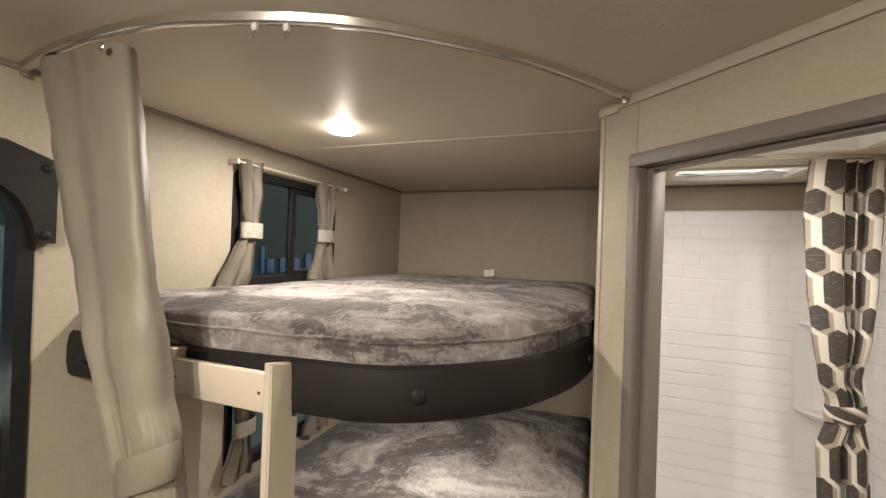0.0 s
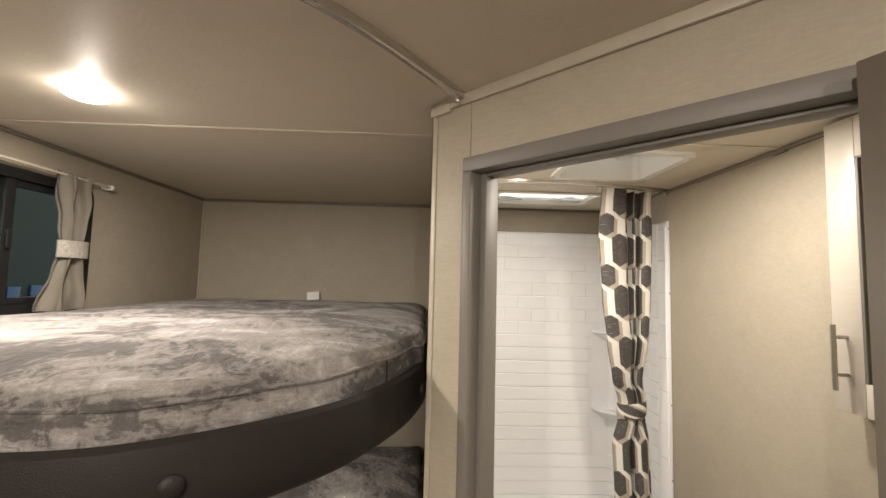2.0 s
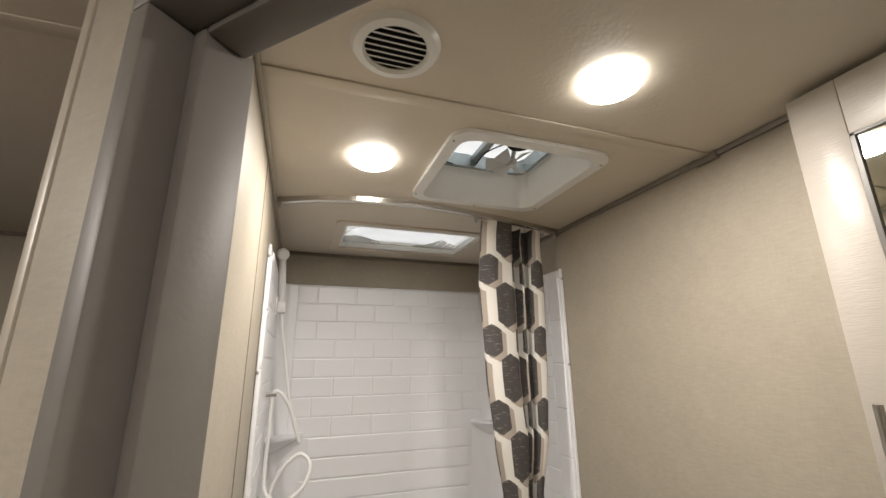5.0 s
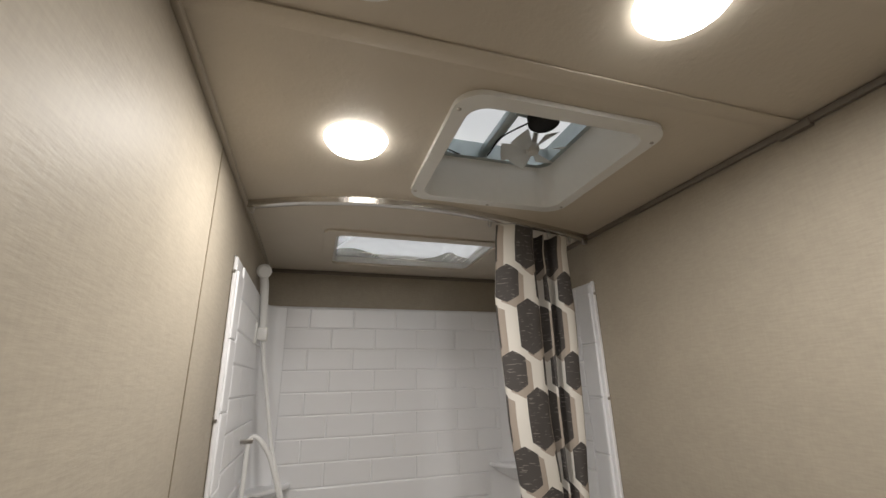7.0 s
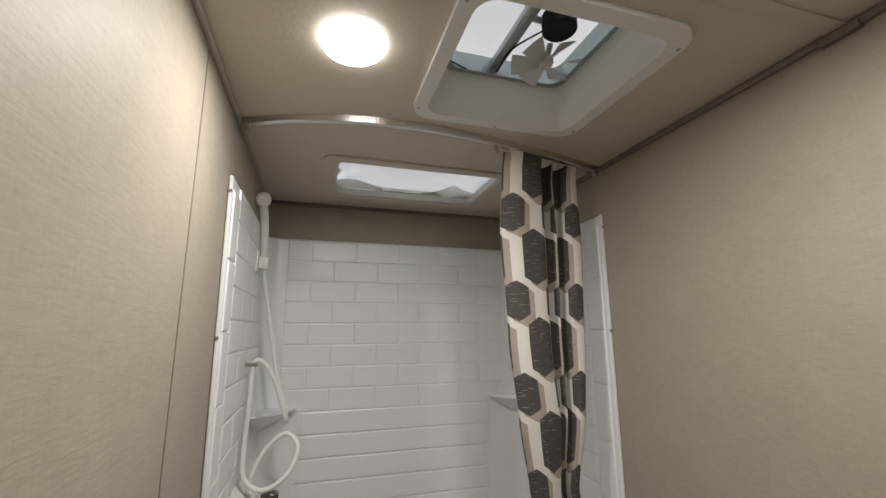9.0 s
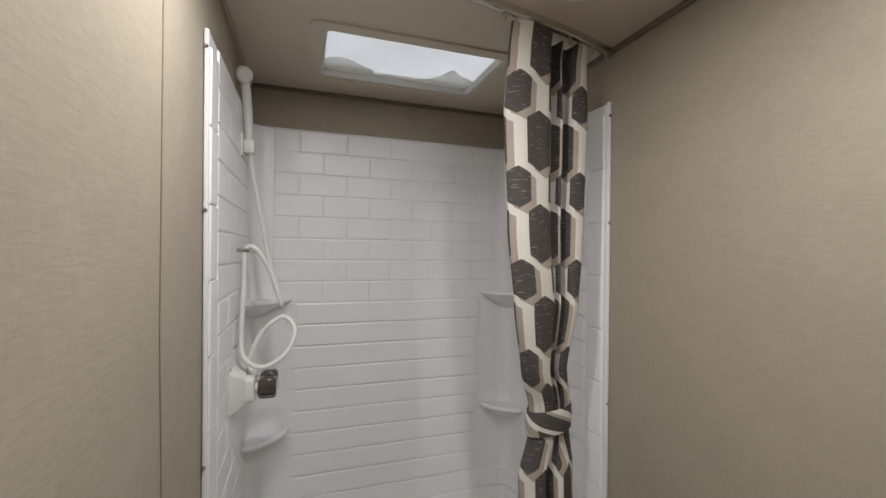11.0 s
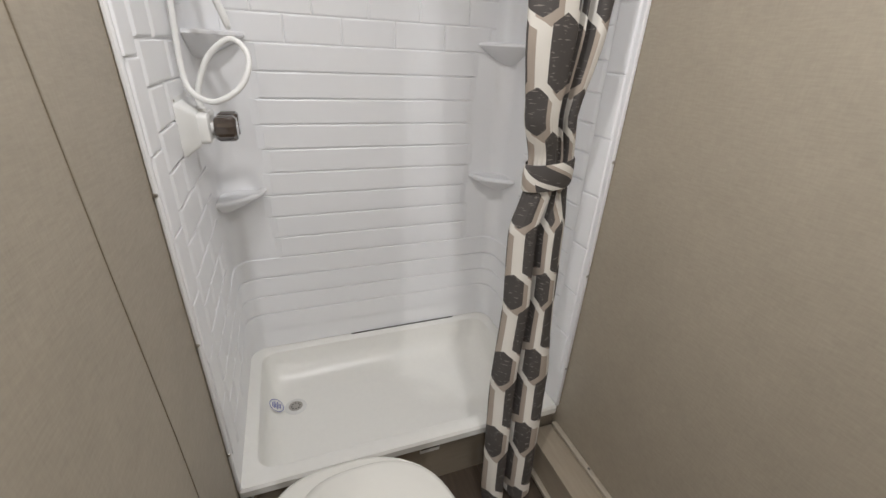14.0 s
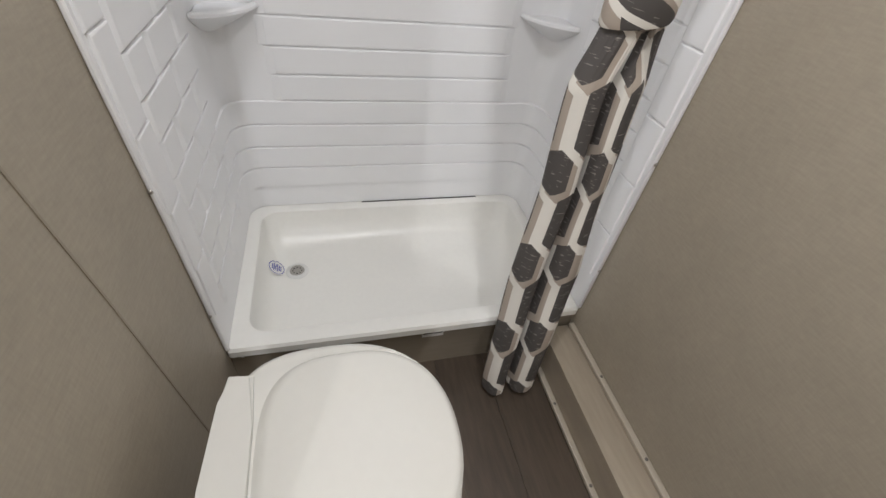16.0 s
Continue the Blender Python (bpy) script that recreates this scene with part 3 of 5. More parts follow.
# added wavy sheet under the dome's far side, in place of its soft shading
bm = bmesh.new()
top, low_ = [], []
for k in range(41):
    f = k / 40
    x = SX0 + 0.014 + (SX1 - SX0 - 0.028) * f
    d = 0.050 + 0.020 * math.sin(7.5 * f + 0.8) + 0.012 * math.sin(17 * f) - (0.03 if 0.30 < f < 0.62 else 0) + 0.035 * math.exp(-((f - 0.80) / 0.05) ** 2)
    top.append(bm.verts.new((x, SY1 - 0.012, CEIL + 0.021)))
    low_.append(bm.verts.new((x, SY1 - 0.014 - max(1.25 * d, 0.012), CEIL + 0.020)))
for k in range(40):
    bm.faces.new((top[k], top[k + 1], low_[k + 1], low_[k]))
bmesh.ops.solidify(bm, geom=bm.faces[:], thickness=0.003)
part("drift", bm, "dome", sky, "pale wavy sheet standing in for grey shading in the dome")

# curtain tracks
def track(name, pts, label, ends):
    ob = thing(name, label, "curtain track")
    path = spline(pts, 6)
    prof = [(-0.012, 0), (-0.0092, -0.0135), (-0.005, -0.016), (0.005, -0.016), (0.0092, -0.0135), (0.012, 0)]
    part("rail", sweep([(p.x, p.y, CEIL) for p in path], prof), "alu", ob, "bright aluminium rail")
    for x, y in ends:
        part("end_stop", boxes((x - 0.006, x + 0.006, y - 0.006, y + 0.006, CEIL - 0.028, CEIL - 0.014), bevel=0.002), "steel", ob)
    return path


track("bunk_track", [(-0.822, 1.062, 0), (-0.58, 1.022, 0), (-0.329, 1.017, 0), (-0.174, 1.045, 0), (-0.032, 1.089, 0), (0.076, 1.142, 0), (0.206, 1.239, 0), (0.358, 1.384, 0), (0.550, 1.636, 0)],
      "curved aluminium curtain track on the ceiling round the bunk", [(-0.815, 1.060), (0.543, 1.624)])
ST = track("shower_track", [(0.615, 2.505, 0), (0.743, 2.452, 0), (0.883, 2.423, 0), (1.035, 2.419, 0), (1.212, 2.444, 0), (1.40, 2.484, 0), (1.563, 2.530, 0)],
           "curved aluminium shower curtain track on the ceiling", [(0.622, 2.503), (1.556, 2.527)])
for k, (x, y) in enumerate(((-0.100, 1.066), (-0.045, 1.085))):
    gl = thing("curtain_glider", "small clear plastic curtain glider with a hook", "hook", (x, y, CEIL - 0.016), "spare gliders in the bunk track")
    part("carrier", boxes((-0.006, 0.006, -0.004, 0.004, -0.012, 0.001), bevel=0.002), "white", gl)
    part("eye", rod(spline([(0, 0, -0.011), (0.004, 0, -0.018), (0, 0, -0.025), (-0.004, 0, -0.018), (0, 0, -0.012)], 3), 0.0013, 6), "steel", gl)


# ---- bunk ----
OUTER = [(XW + 0.002, 1.175), (-0.60, 1.185), (-0.43, 1.197), (-0.25, 1.212), (-0.09, 1.232), (0.04, 1.250), (0.145, 1.298), (0.25, 1.382), (0.345, 1.492), (0.42, 1.64), (0.462, 1.76), (0.486, 1.88)]
ZB0, ZB1 = 1.185, 1.308


def inset(pts, d):
    out = []
    for k, (x, y) in enumerate(pts):
        a, b = pts[max(k - 1, 0)], pts[min(k + 1, len(pts) - 1)]
        t = Vector((b[0] - a[0], b[1] - a[1])).normalized()
        out.append((max(x - t.y * d, XW + 0.001), y + t.x * d))
    return out


edge = inset([(p.x, p.y) for p in spline([(x, y, 0) for x, y in OUTER], 6)], 0.013)
bunk = thing("upper_bunk", "upper bunk platform with a curved front padded in dark leatherette", "bunk bed")
bm = bmesh.new()
rows = []
prof = [(0.0, ZB0 + 0.004), (-0.012, ZB0), (-0.020, ZB0 + 0.010), (-0.025, ZB0 + 0.04), (-0.025, ZB1 - 0.04), (-0.020, ZB1 - 0.008), (-0.010, ZB1), (0.0, ZB1 - 0.004)]
for k, (x, y) in enumerate(edge):
    a, b = edge[max(k - 1, 0)], edge[min(k + 1, len(edge) - 1)]
    t = Vector((b[0] - a[0], b[1] - a[1])).normalized()
    rows.append([bm.verts.new((x - t.y * (d + 0.012), y + t.x * (d + 0.012), z)) for d, z in prof])
for p, q in zip(rows, rows[1:]):
    for j in range(len(prof)):
        bm.faces.new((p[j], p[(j + 1) % len(prof)], q[(j + 1) % len(prof)], q[j]))
bm.faces.new(rows[0])
bm.faces.new(rows[-1][::-1])
part("padded_front", bm, "leather", bunk, "dark leatherette padded fascia with buttons")
deck = [p for p in inset(edge, 0.014)] + [(XB - 0.004, 1.90), (XB - 0.004, YN - 0.004), (XW + 0.004, YN - 0.004)]
part("deck", prism(deck, 1.20, 1.24), "paleboard", bunk)


def button(bx, ob, r=0.017):
    k = min(range(len(edge)), key=lambda i: abs(edge[i][0] - bx))
    a, b = edge[max(k - 1, 0)], edge[min(k + 1, len(edge) - 1)]
    t = Vector((b[0] - a[0], b[1] - a[1], 0)).normalized()
    nrm = Vector((t.y, -t.x, 0))
    m = Matrix.Translation(Vector((*edge[k], (ZB0 + ZB1) / 2)) + nrm * 0.0135) @ nrm.to_track_quat("Z", "Y").to_matrix().to_4x4()
    part("button", lathe([(r, -0.002), (r, 0.004), (r * 0.8, 0.008), (r * 0.4, 0.010), (0, 0.0105)], 16, m), "leather", ob)


for bx in (-0.77, 0.145, 0.462):
    button(bx, bunk)


def plush_mattress(name, outline, z0, z1, label, seams=(), seed=1):
    """A mattress in a loose plush cover: rounded edge, soft sag and creases."""
    ob = thing(name, label, "mattress")
    bm = bmesh.new()
    c = Vector((sum(p[0] for p in outline) / len(outline), sum(p[1] for p in outline) / len(outline)))
    n = len(outline)
    seam = z1 - 0.058
    prof = [(0.014, z0), (0.002, z0 + 0.012), (0.000, (z0 + seam) / 2), (0.003, seam - 0.006), (0.004, seam + 0.004), (0.008, seam + 0.016), (0.018, seam + 0.027)]
    rings = []
    for d, z in prof:
        ring = []
        for k, (x, y) in enumerate(outline):
            a, b = outline[(k - 1) % n], outline[(k + 1) % n]
            t = Vector((b[0] - a[0], b[1] - a[1])).normalized()
            ring.append(bm.verts.new((x - t.y * d, y + t.x * d, z)))
        rings.append(ring)
    for p, q in zip(rings, rings[1:]):
        for j in range(n):
            bm.faces.new((p[j], p[(j + 1) % n], q[(j + 1) % n], q[j]))
    steps = 46
    last = rings[-1]
    for s in range(1, steps):
        f = (s / steps) ** 1.15
        ring = []
        for v in rings[-1]:
            w = v.co.lerp(Vector((c.x, c.y, v.co.z)), f)
            ring.append(bm.verts.new((w.x, w.y, z1 - 0.031 * math.exp(-(w - v.co).length / 0.07))))
        for j in range(n):
            bm.faces.new((last[j], last[(j + 1) % n], ring[(j + 1) % n], ring[j]))
        last = ring
    bm.faces.new(last)
    bm.faces.new(rings[0][::-1])
    for v in bm.verts:
        q = v.co * 5.0 + Vector((seed * 7.1, 0, 0))
        w = noise.noise(q) * 0.5 + noise.noise(q * 2.7) * 0.28 + (abs(noise.noise(q * 5.5)) - 0.3) * 0.25
        if v.co.z > z1 - 0.028:
            v.co.z += 0.010 * w - 0.006 * max(0.0, abs(noise.noise(v.co * 9.0 + Vector((0, seed, 3)))) * 2 - 0.35)
        elif v.co.z > z0 + 0.02:
            v.co.x += 0.004 * w
            v.co.y += 0.005 * w
            v.co.z += 0.006 * w
    cord = []
    for k, (x, y) in enumerate(outline):
        a, b = outline[(k - 1) % n], outline[(k + 1) % n]
        t = Vector((b[0] - a[0], b[1] - a[1])).normalized()
        cord.append((x + t.y * 0.001, y - t.x * 0.001, seam + 0.004 * noise.noise((x * 7, y * 7, seed))))
    for sx, sy in seams:
        k = min(range(n), key=lambda j: math.dist(outline[j], (sx, sy)))
        x, y = outline[k]
        part("side_seam", rod([(x + 0.003, y - 0.003, z0 + 0.020), (x + 0.004, y - 0.004, (z0 + seam) / 2), (x + 0.003, y - 0.002, seam)], 0.0022, 6), "leather", ob, "dark stitched seam")
    part("cover", bm, "plush", ob, "crushed grey plush cover")
    part("piping", rod(cord + cord[:1], 0.0042, 6), "plush", ob)
    return ob


def dense(pts, step=0.03):
    out = []
    for k, a in enumerate(pts):
        b = pts[(k + 1) % len(pts)]
        m = max(1, int(math.dist(a, b) / step))
        out += [(a[0] + (b[0] - a[0]) * j / m, a[1] + (b[1] - a[1]) * j / m) for j in range(m)]
    return out


front = inset(edge, 0.014)
front = [p for p in front if XW + 0.01 < p[0] < 0.455]
upper = dense([(XW + 0.012, 1.21)] + front[1:] + [(0.472, 1.86), (0.480, 1.95), (0.480, 3.095), (XW + 0.012, 3.095)])
um = plush_mattress("upper_mattress", upper, 1.275, 1.412, "thick upper bunk mattress in a crushed grey plush cover", seams=[(0.407, 1.640)], seed=1)
low = thing("lower_bunk", "lower bunk base of pale board", "bunk bed")
part("base", boxes((XW + 0.004, XB - 0.004, 1.42, YN - 0.004, 0.0, 0.45), bevel=0.004), "paleboard", low)
lower = dense([(XW + 0.012, 1.42), (0.25, 1.42), (0.40, 1.55), (0.476, 1.72), (0.476, 3.10), (XW + 0.012, 3.10)])
plush_mattress("lower_mattress", lower, 0.45, 0.635, "lower bunk mattress in a crushed grey plush cover", seed=3)

label = thing("care_label", "small white paper label standing up behind the mattress", "label")
bm = box(bmesh.new(), -0.034, 0.034, -0.001, 0.001, 0, 0.045, m=Matrix.Translation((-0.165, 3.085, 1.405)) @ Matrix.Rotation(radians(-14), 4, "X") @ Matrix.Rotation(radians(-6), 4, "Y"))
part("paper", bm, "paper", label)

# ladder
lad = thing("bunk_ladder", "cream lacquered wooden bunk ladder hooked over the front", "ladder")
for x in (-0.437, -0.145):
    bm = prism([(-1.165, 0), (-1.252, 0), (-1.252, 1.178), (-1.228, 1.178), (-1.228, 1.300), (-1.165, 1.312)], 0, 0.020, bevel=0.003, m=Matrix.Translation((x, 0, 0)) @ Matrix(((0, 0, 1, 0), (-1, 0, 0, 0), (0, 1, 0, 0), (0, 0, 0, 1))))
    part("stringer", bm, "cream", lad)
part("top_rail", boxes((-0.417, -0.145, 1.167, 1.187, 1.206, 1.288), bevel=0.004), "cream", lad)
for z in (0.25, 0.55, 0.85):
    part("rung", boxes((-0.417, -0.145, 1.172, 1.245, z, z + 0.022), bevel=0.003), "cream", lad)
for x in (-0.405, -0.157):
    part("screw", lathe([(0, 0.003), (0.003, 0.002), (0.004, 0)], 10, Matrix.Translation((x, 1.167, 1.247)) @ Matrix.Rotation(radians(90), 4, "X")), "bronze", lad)


# ---- cloth ----
def cloth(name, path_at, zs, widths, folds, depth, material, parent, centre=None, uvw=1.0, nu=120, wob=0.0, seed=0, phase=0.0):
    """A hanging cloth: at each height it runs along a line of a given half width, folded. centre(s) gives the middle, path_at the direction."""
    bm = bmesh.new()
    uvl = bm.loops.layers.uv.new("UVMap")
    grid = []
    for i, z in enumerate(zs):
        s = i / (len(zs) - 1)
        cx, cy, dx, dy = path_at(s, z)
        w, dp = widths(s), depth(s)
        row = []
        for j in range(nu + 1):
            t = j / nu
            a = 2 * math.pi * folds * t + phase + 0.5 * math.sin(3.1 * t + 2.0 * s)
            off = dp * (math.sin(a) + 0.28 * math.sin(2.3 * a + 1.3 + seed) + 0.5 * noise.noise((t * 5 + seed, s * 6, 0)) * wob)
            along = (2 * t - 1) * w + 0.35 * dp * math.sin(2 * a)
            row.append(bm.verts.new((cx + dx * along - dy * off, cy + dy * along + dx * off, z + 0.004 * math.sin(a * 0.7) * (1 if i in (0, len(zs) - 1) else 0))))
        grid.append(row)
    for i in range(len(zs) - 1):
        for j in range(nu):
            f = bm.faces.new((grid[i][j], grid[i][j + 1], grid[i + 1][j + 1], grid[i + 1][j]))
            for l, (jj, ii) in zip(f.loops, ((j, i), (j + 1, i), (j + 1, i + 1), (j, i + 1))):
                l[uvl].uv = (jj / nu * uvw, zs[ii])
    return finish(name, bm, material, parent, smooth=3.0)


def ease(a, b, t):
    t = min(max(t, 0), 1)
    return a + (b - a) * t * t * (3 - 2 * t)


def folded(name, us, table, material, parent, nu=150, dz=0.012, puck=0.0, seed=0, drop=0.0):
    """A hanging cloth from its cross sections. us: metres of cloth at each control point; table: (height, [(x, y), ...]) from the top down."""
    def curve(pts):
        P = [Vector((x, y, u)) for (x, y), u in zip(pts, us)]
        out = []
        for j in range(nu + 1):
            t = j / nu * (len(P) - 1)
            k = min(int(t), len(P) - 2)
            f = t - k
            a, b, c, d = P[max(k - 1, 0)], P[k], P[k + 1], P[min(k + 2, len(P) - 1)]
            out.append(0.5 * ((2 * b) + (c - a) * f + (2 * a - 5 * b + 4 * c - d) * f * f + (3 * b - a - 3 * c + d) * f ** 3))
        return out
    rows = [(z, curve(pts)) for z, pts in table]
    zt, zb = table[0][0], table[-1][0]
    n = int((zt - zb) / dz)
    bm = bmesh.new()
    uvl = bm.loops.layers.uv.new("UVMap")
    grid = []
    for i in range(n + 1):
        z = zt + (zb - zt) * i / n
        k = 0
        while k < len(rows) - 2 and z < rows[k + 1][0]:
            k += 1
        f = min(max((rows[k][0] - z) / (rows[k][0] - rows[k + 1][0]), 0), 1)
        f = 0.5 * f + 0.5 * f * f * (3 - 2 * f)
        row = []
        for j in range(nu + 1):
            p = rows[k][1][j].lerp(rows[k + 1][1][j], f)
            w = noise.noise((p.z * 16 + seed, z * 7, seed)) * 0.55 + noise.noise((p.z * 30, z * 22 + seed, 1)) * 0.3
            e = math.exp(-abs(z - puck) / 0.05) * 0.004 * math.sin(p.z * 420 + 3 * math.sin(p.z * 90)) if puck else 0
            row.append((bm.verts.new((p.x + 0.002 * w, p.y + 0.006 * w + e, z)), p.z))
        grid.append(row)
    zs = [r[0][0].co.z for r in grid]
    for i in range(n):
        for j in range(nu):
            q = (grid[i][j], grid[i][j + 1], grid[i + 1][j + 1], grid[i + 1][j])
            f = bm.faces.new([v for v, _ in q])
            for l, (v, u), ii in zip(f.loops, q, (i, i, i + 1, i + 1)):
                l[uvl].uv = (u, zs[ii] + drop)
    return finish(name, bm, material, parent, smooth=3.0)


def ease(a, b, t):
    t = min(max(t, 0), 1)
    return a + (b - a) * t * t * (3 - 2 * t)


# shower curtain, tied back: a broad flat fold in front, two narrow ones beside it
sc = thing("shower_curtain", "cream shower curtain printed with charcoal hexagons, tied back", "curtain")
SEC_TOP = [(0.010, 0.038), (0.000, 0.010), (0.032, -0.010), (0.070, -0.012), (0.098, -0.004), (0.104, 0.040), (0.132, 0.052), (0.140, 0.012), (0.150, 0.048), (0.172, 0.046), (0.182, 0.004), (0.212, 0.006), (0.222, 0.040), (0.208, 0.058)]
SEC_MID = [(0.012, 0.040), (0.000, 0.012), (0.032, -0.012), (0.072, -0.014), (0.108, -0.004), (0.118, 0.042), (0.128, 0.050), (0.148, 0.010), (0.158, 0.050), (0.172, 0.044), (0.180, 0.006), (0.214, 0.004), (0.226, 0.040), (0.208, 0.056)]
SEC_LOW = [(0.016, 0.036), (0.002, 0.010), (0.028, -0.014), (0.062, -0.016), (0.092, -0.004), (0.090, 0.038), (0.098, 0.044), (0.112, 0.004), (0.116, 0.040), (0.124, 0.038), (0.134, 0.000), (0.156, 0.002), (0.162, 0.030), (0.140, 0.044)]
SEC_TIE = [(0.018, 0.030), (0.002, 0.010), (0.020, -0.016), (0.046, -0.018), (0.056, -0.006), (0.050, 0.022), (0.056, 0.026), (0.068, -0.008), (0.066, 0.026), (0.074, 0.024), (0.084, -0.006), (0.098, 0.004), (0.096, 0.020), (0.084, 0.030)]
SEC_SKIRT = [(0.020, 0.040), (0.000, 0.016), (0.018, -0.016), (0.050, -0.018), (0.064, 0.010), (0.060, 0.040), (0.072, 0.034), (0.082, -0.012), (0.100, -0.022), (0.120, -0.012), (0.134, 0.008), (0.146, 0.020), (0.142, 0.046), (0.118, 0.056)]
SEC_HEM = [(0.022, 0.044), (0.000, 0.018), (0.018, -0.018), (0.054, -0.016), (0.070, 0.016), (0.066, 0.046), (0.078, 0.036), (0.090, -0.014), (0.118, -0.028), (0.150, -0.016), (0.168, 0.010), (0.176, 0.026), (0.166, 0.050), (0.136, 0.060)]
US = [0.0, 0.032, 0.062, 0.100, 0.132, 0.172, 0.196, 0.232, 0.268, 0.286, 0.322, 0.356, 0.388, 0.406]


def placed(sec, x, y, w=1.0, slope=0.0):
    return [(x + a * w, y + b + slope * a * w) for a, b in sec]


SECTIONS = [(1.952, placed(SEC_TOP, 1.236, 2.452, 1.15, 0.20)), (1.90, placed(SEC_TOP, 1.234, 2.460, 1.14, 0.18)), (1.75, placed(SEC_MID, 1.233, 2.480, 1.13, 0.08)), (1.47, placed(SEC_MID, 1.254, 2.494, 0.99, 0.03)),
            (1.28, placed(SEC_LOW, 1.274, 2.502, 1.15)), (1.12, placed(SEC_LOW, 1.305, 2.520, 0.83)), (1.02, placed(SEC_TIE, 1.337, 2.540, 1.24)), (0.955, placed(SEC_TIE, 1.338, 2.542, 1.22)),
            (0.847, placed(SEC_SKIRT, 1.312, 2.535, 1.14)), (0.63, placed(SEC_SKIRT, 1.314, 2.518, 1.12)), (0.40, placed(SEC_HEM, 1.285, 2.482, 1.08)), (0.22, placed(SEC_HEM, 1.268, 2.440, 1.02)), (0.10, placed(SEC_HEM, 1.260, 2.420, 1.0)), (0.024, placed(SEC_HEM, 1.262, 2.410, 0.95))]
folded("panel", [1.11 * u - 0.058 for u in US], SECTIONS, "hexc", sc, nu=190, puck=0.987, seed=2, drop=-0.019)
# tie band
bm = bmesh.new()
uvl = bm.loops.layers.uv.new("UVMap")
ring = []
for z, rr in ((1.018, 1.0), (1.012, 1.04), (0.986, 1.06), (0.960, 1.04), (0.954, 1.0)):
    ring.append([bm.verts.new((1.398 + 0.062 * rr * math.cos(2 * math.pi * k / 40), 2.548 + 0.036 * rr * math.sin(2 * math.pi * k / 40), z + 0.008 * math.cos(2 * math.pi * k / 40))) for k in range(40)])
for i in range(4):
    for k in range(40):
        f = bm.faces.new((ring[i][k], ring[i][(k + 1) % 40], ring[i + 1][(k + 1) % 40], ring[i + 1][k]))
        for l, (kk, ii) in zip(f.loops, ((k, i), (k + 1, i), (k + 1, i + 1), (k, i + 1))):
            l[uvl].uv = (kk * 0.0085 + 0.03 + 1.6 * (ring[ii][0].co.z - 1.0), 0.9 * ring[ii][0].co.z + 0.0022 * kk)
part("tieback", bm, "hexc", sc)
for k, x in enumerate((1.205, 1.275, 1.34, 1.41, 1.49)):
    y = 2.443 + (x - 1.212) * 0.235
    part("glider", rod(spline([(x, y, CEIL - 0.014), (x + 0.004, y, CEIL - 0.022), (x, y, CEIL - 0.034), (x - 0.004, y, CEIL - 0.024), (x, y, CEIL - 0.016)], 3), 0.0016, 6), "steel", sc)

# bunk privacy curtain
bc = thing("bunk_curtain", "beige satin privacy curtain tied beside the bunk", "curtain")
BU = [0.0, 0.035, 0.08, 0.13, 0.18, 0.24, 0.29, 0.33]
BSEC = [(0.02, 0.030), (0.00, 0.006), (0.055, -0.008), (0.13, -0.002), (0.20, -0.010), (0.29, -0.006), (0.322, 0.012), (0.310, 0.036)]
BLOW = [(0.03, 0.040), (0.00, 0.008), (0.050, -0.026), (0.11, -0.016), (0.17, -0.026), (0.24, -0.016), (0.275, 0.012), (0.255, 0.046)]
BSECS = [(1.95, placed(BSEC, -0.696, 1.030, 0.89)), (1.77, placed(BSEC, -0.642, 1.030, 0.84)), (1.585, placed(BSEC, -0.580, 1.030, 0.74)), (1.485, placed(BSEC, -0.546, 1.032, 0.69)),
         (1.36, placed(BLOW, -0.492, 1.034, 0.72)), (1.25, placed(BLOW, -0.438, 1.036, 0.58)), (1.18, placed(BLOW, -0.410, 1.036, 0.58)), (1.13, placed(BLOW, -0.394, 1.040, 0.54)), (1.095, placed(BLOW, -0.378, 1.044, 0.48)), (1.05, placed(BLOW, -0.372, 1.044, 0.48))]
folded("panel", BU, BSECS, "drape", bc, nu=90, puck=1.13, seed=5)
bm = bmesh.new()
ring = []
for dz, rr in ((0.036, 1.0), (0.03, 1.04), (0.0, 1.06), (-0.03, 1.04), (-0.036, 1.0)):
    ring.append([bm.verts.new((-0.305 + 0.072 * rr * math.cos(2 * math.pi * k / 32), 1.044 + 0.036 * rr * math.sin(2 * math.pi * k / 32), 1.118 + dz + 0.030 * math.cos(2 * math.pi * k / 32))) for k in range(32)])
for i in range(4):
    for k in range(32):
        bm.faces.new((ring[i][k], ring[i][(k + 1) % 32], ring[i + 1][(k + 1) % 32], ring[i + 1][k]))
part("tieback", bm, "drape", bc)
part("snap", lathe([(0, 0.003), (0.006, 0.002), (0.008, 0)], 14, Matrix.Translation((-0.424, 1.004, 1.930)) @ Matrix.Rotation(radians(90), 4, "X")), "chrome", bc)
cloth("tail", lambda s, z: (-0.30, 1.045, 1, 0), [1.10 - 0.30 * k / 14 for k in range(15)], lambda s: 0.05 + 0.05 * s, 2.3, lambda s: 0.020, "drape", bc, uvw=0.4, nu=80, seed=7)


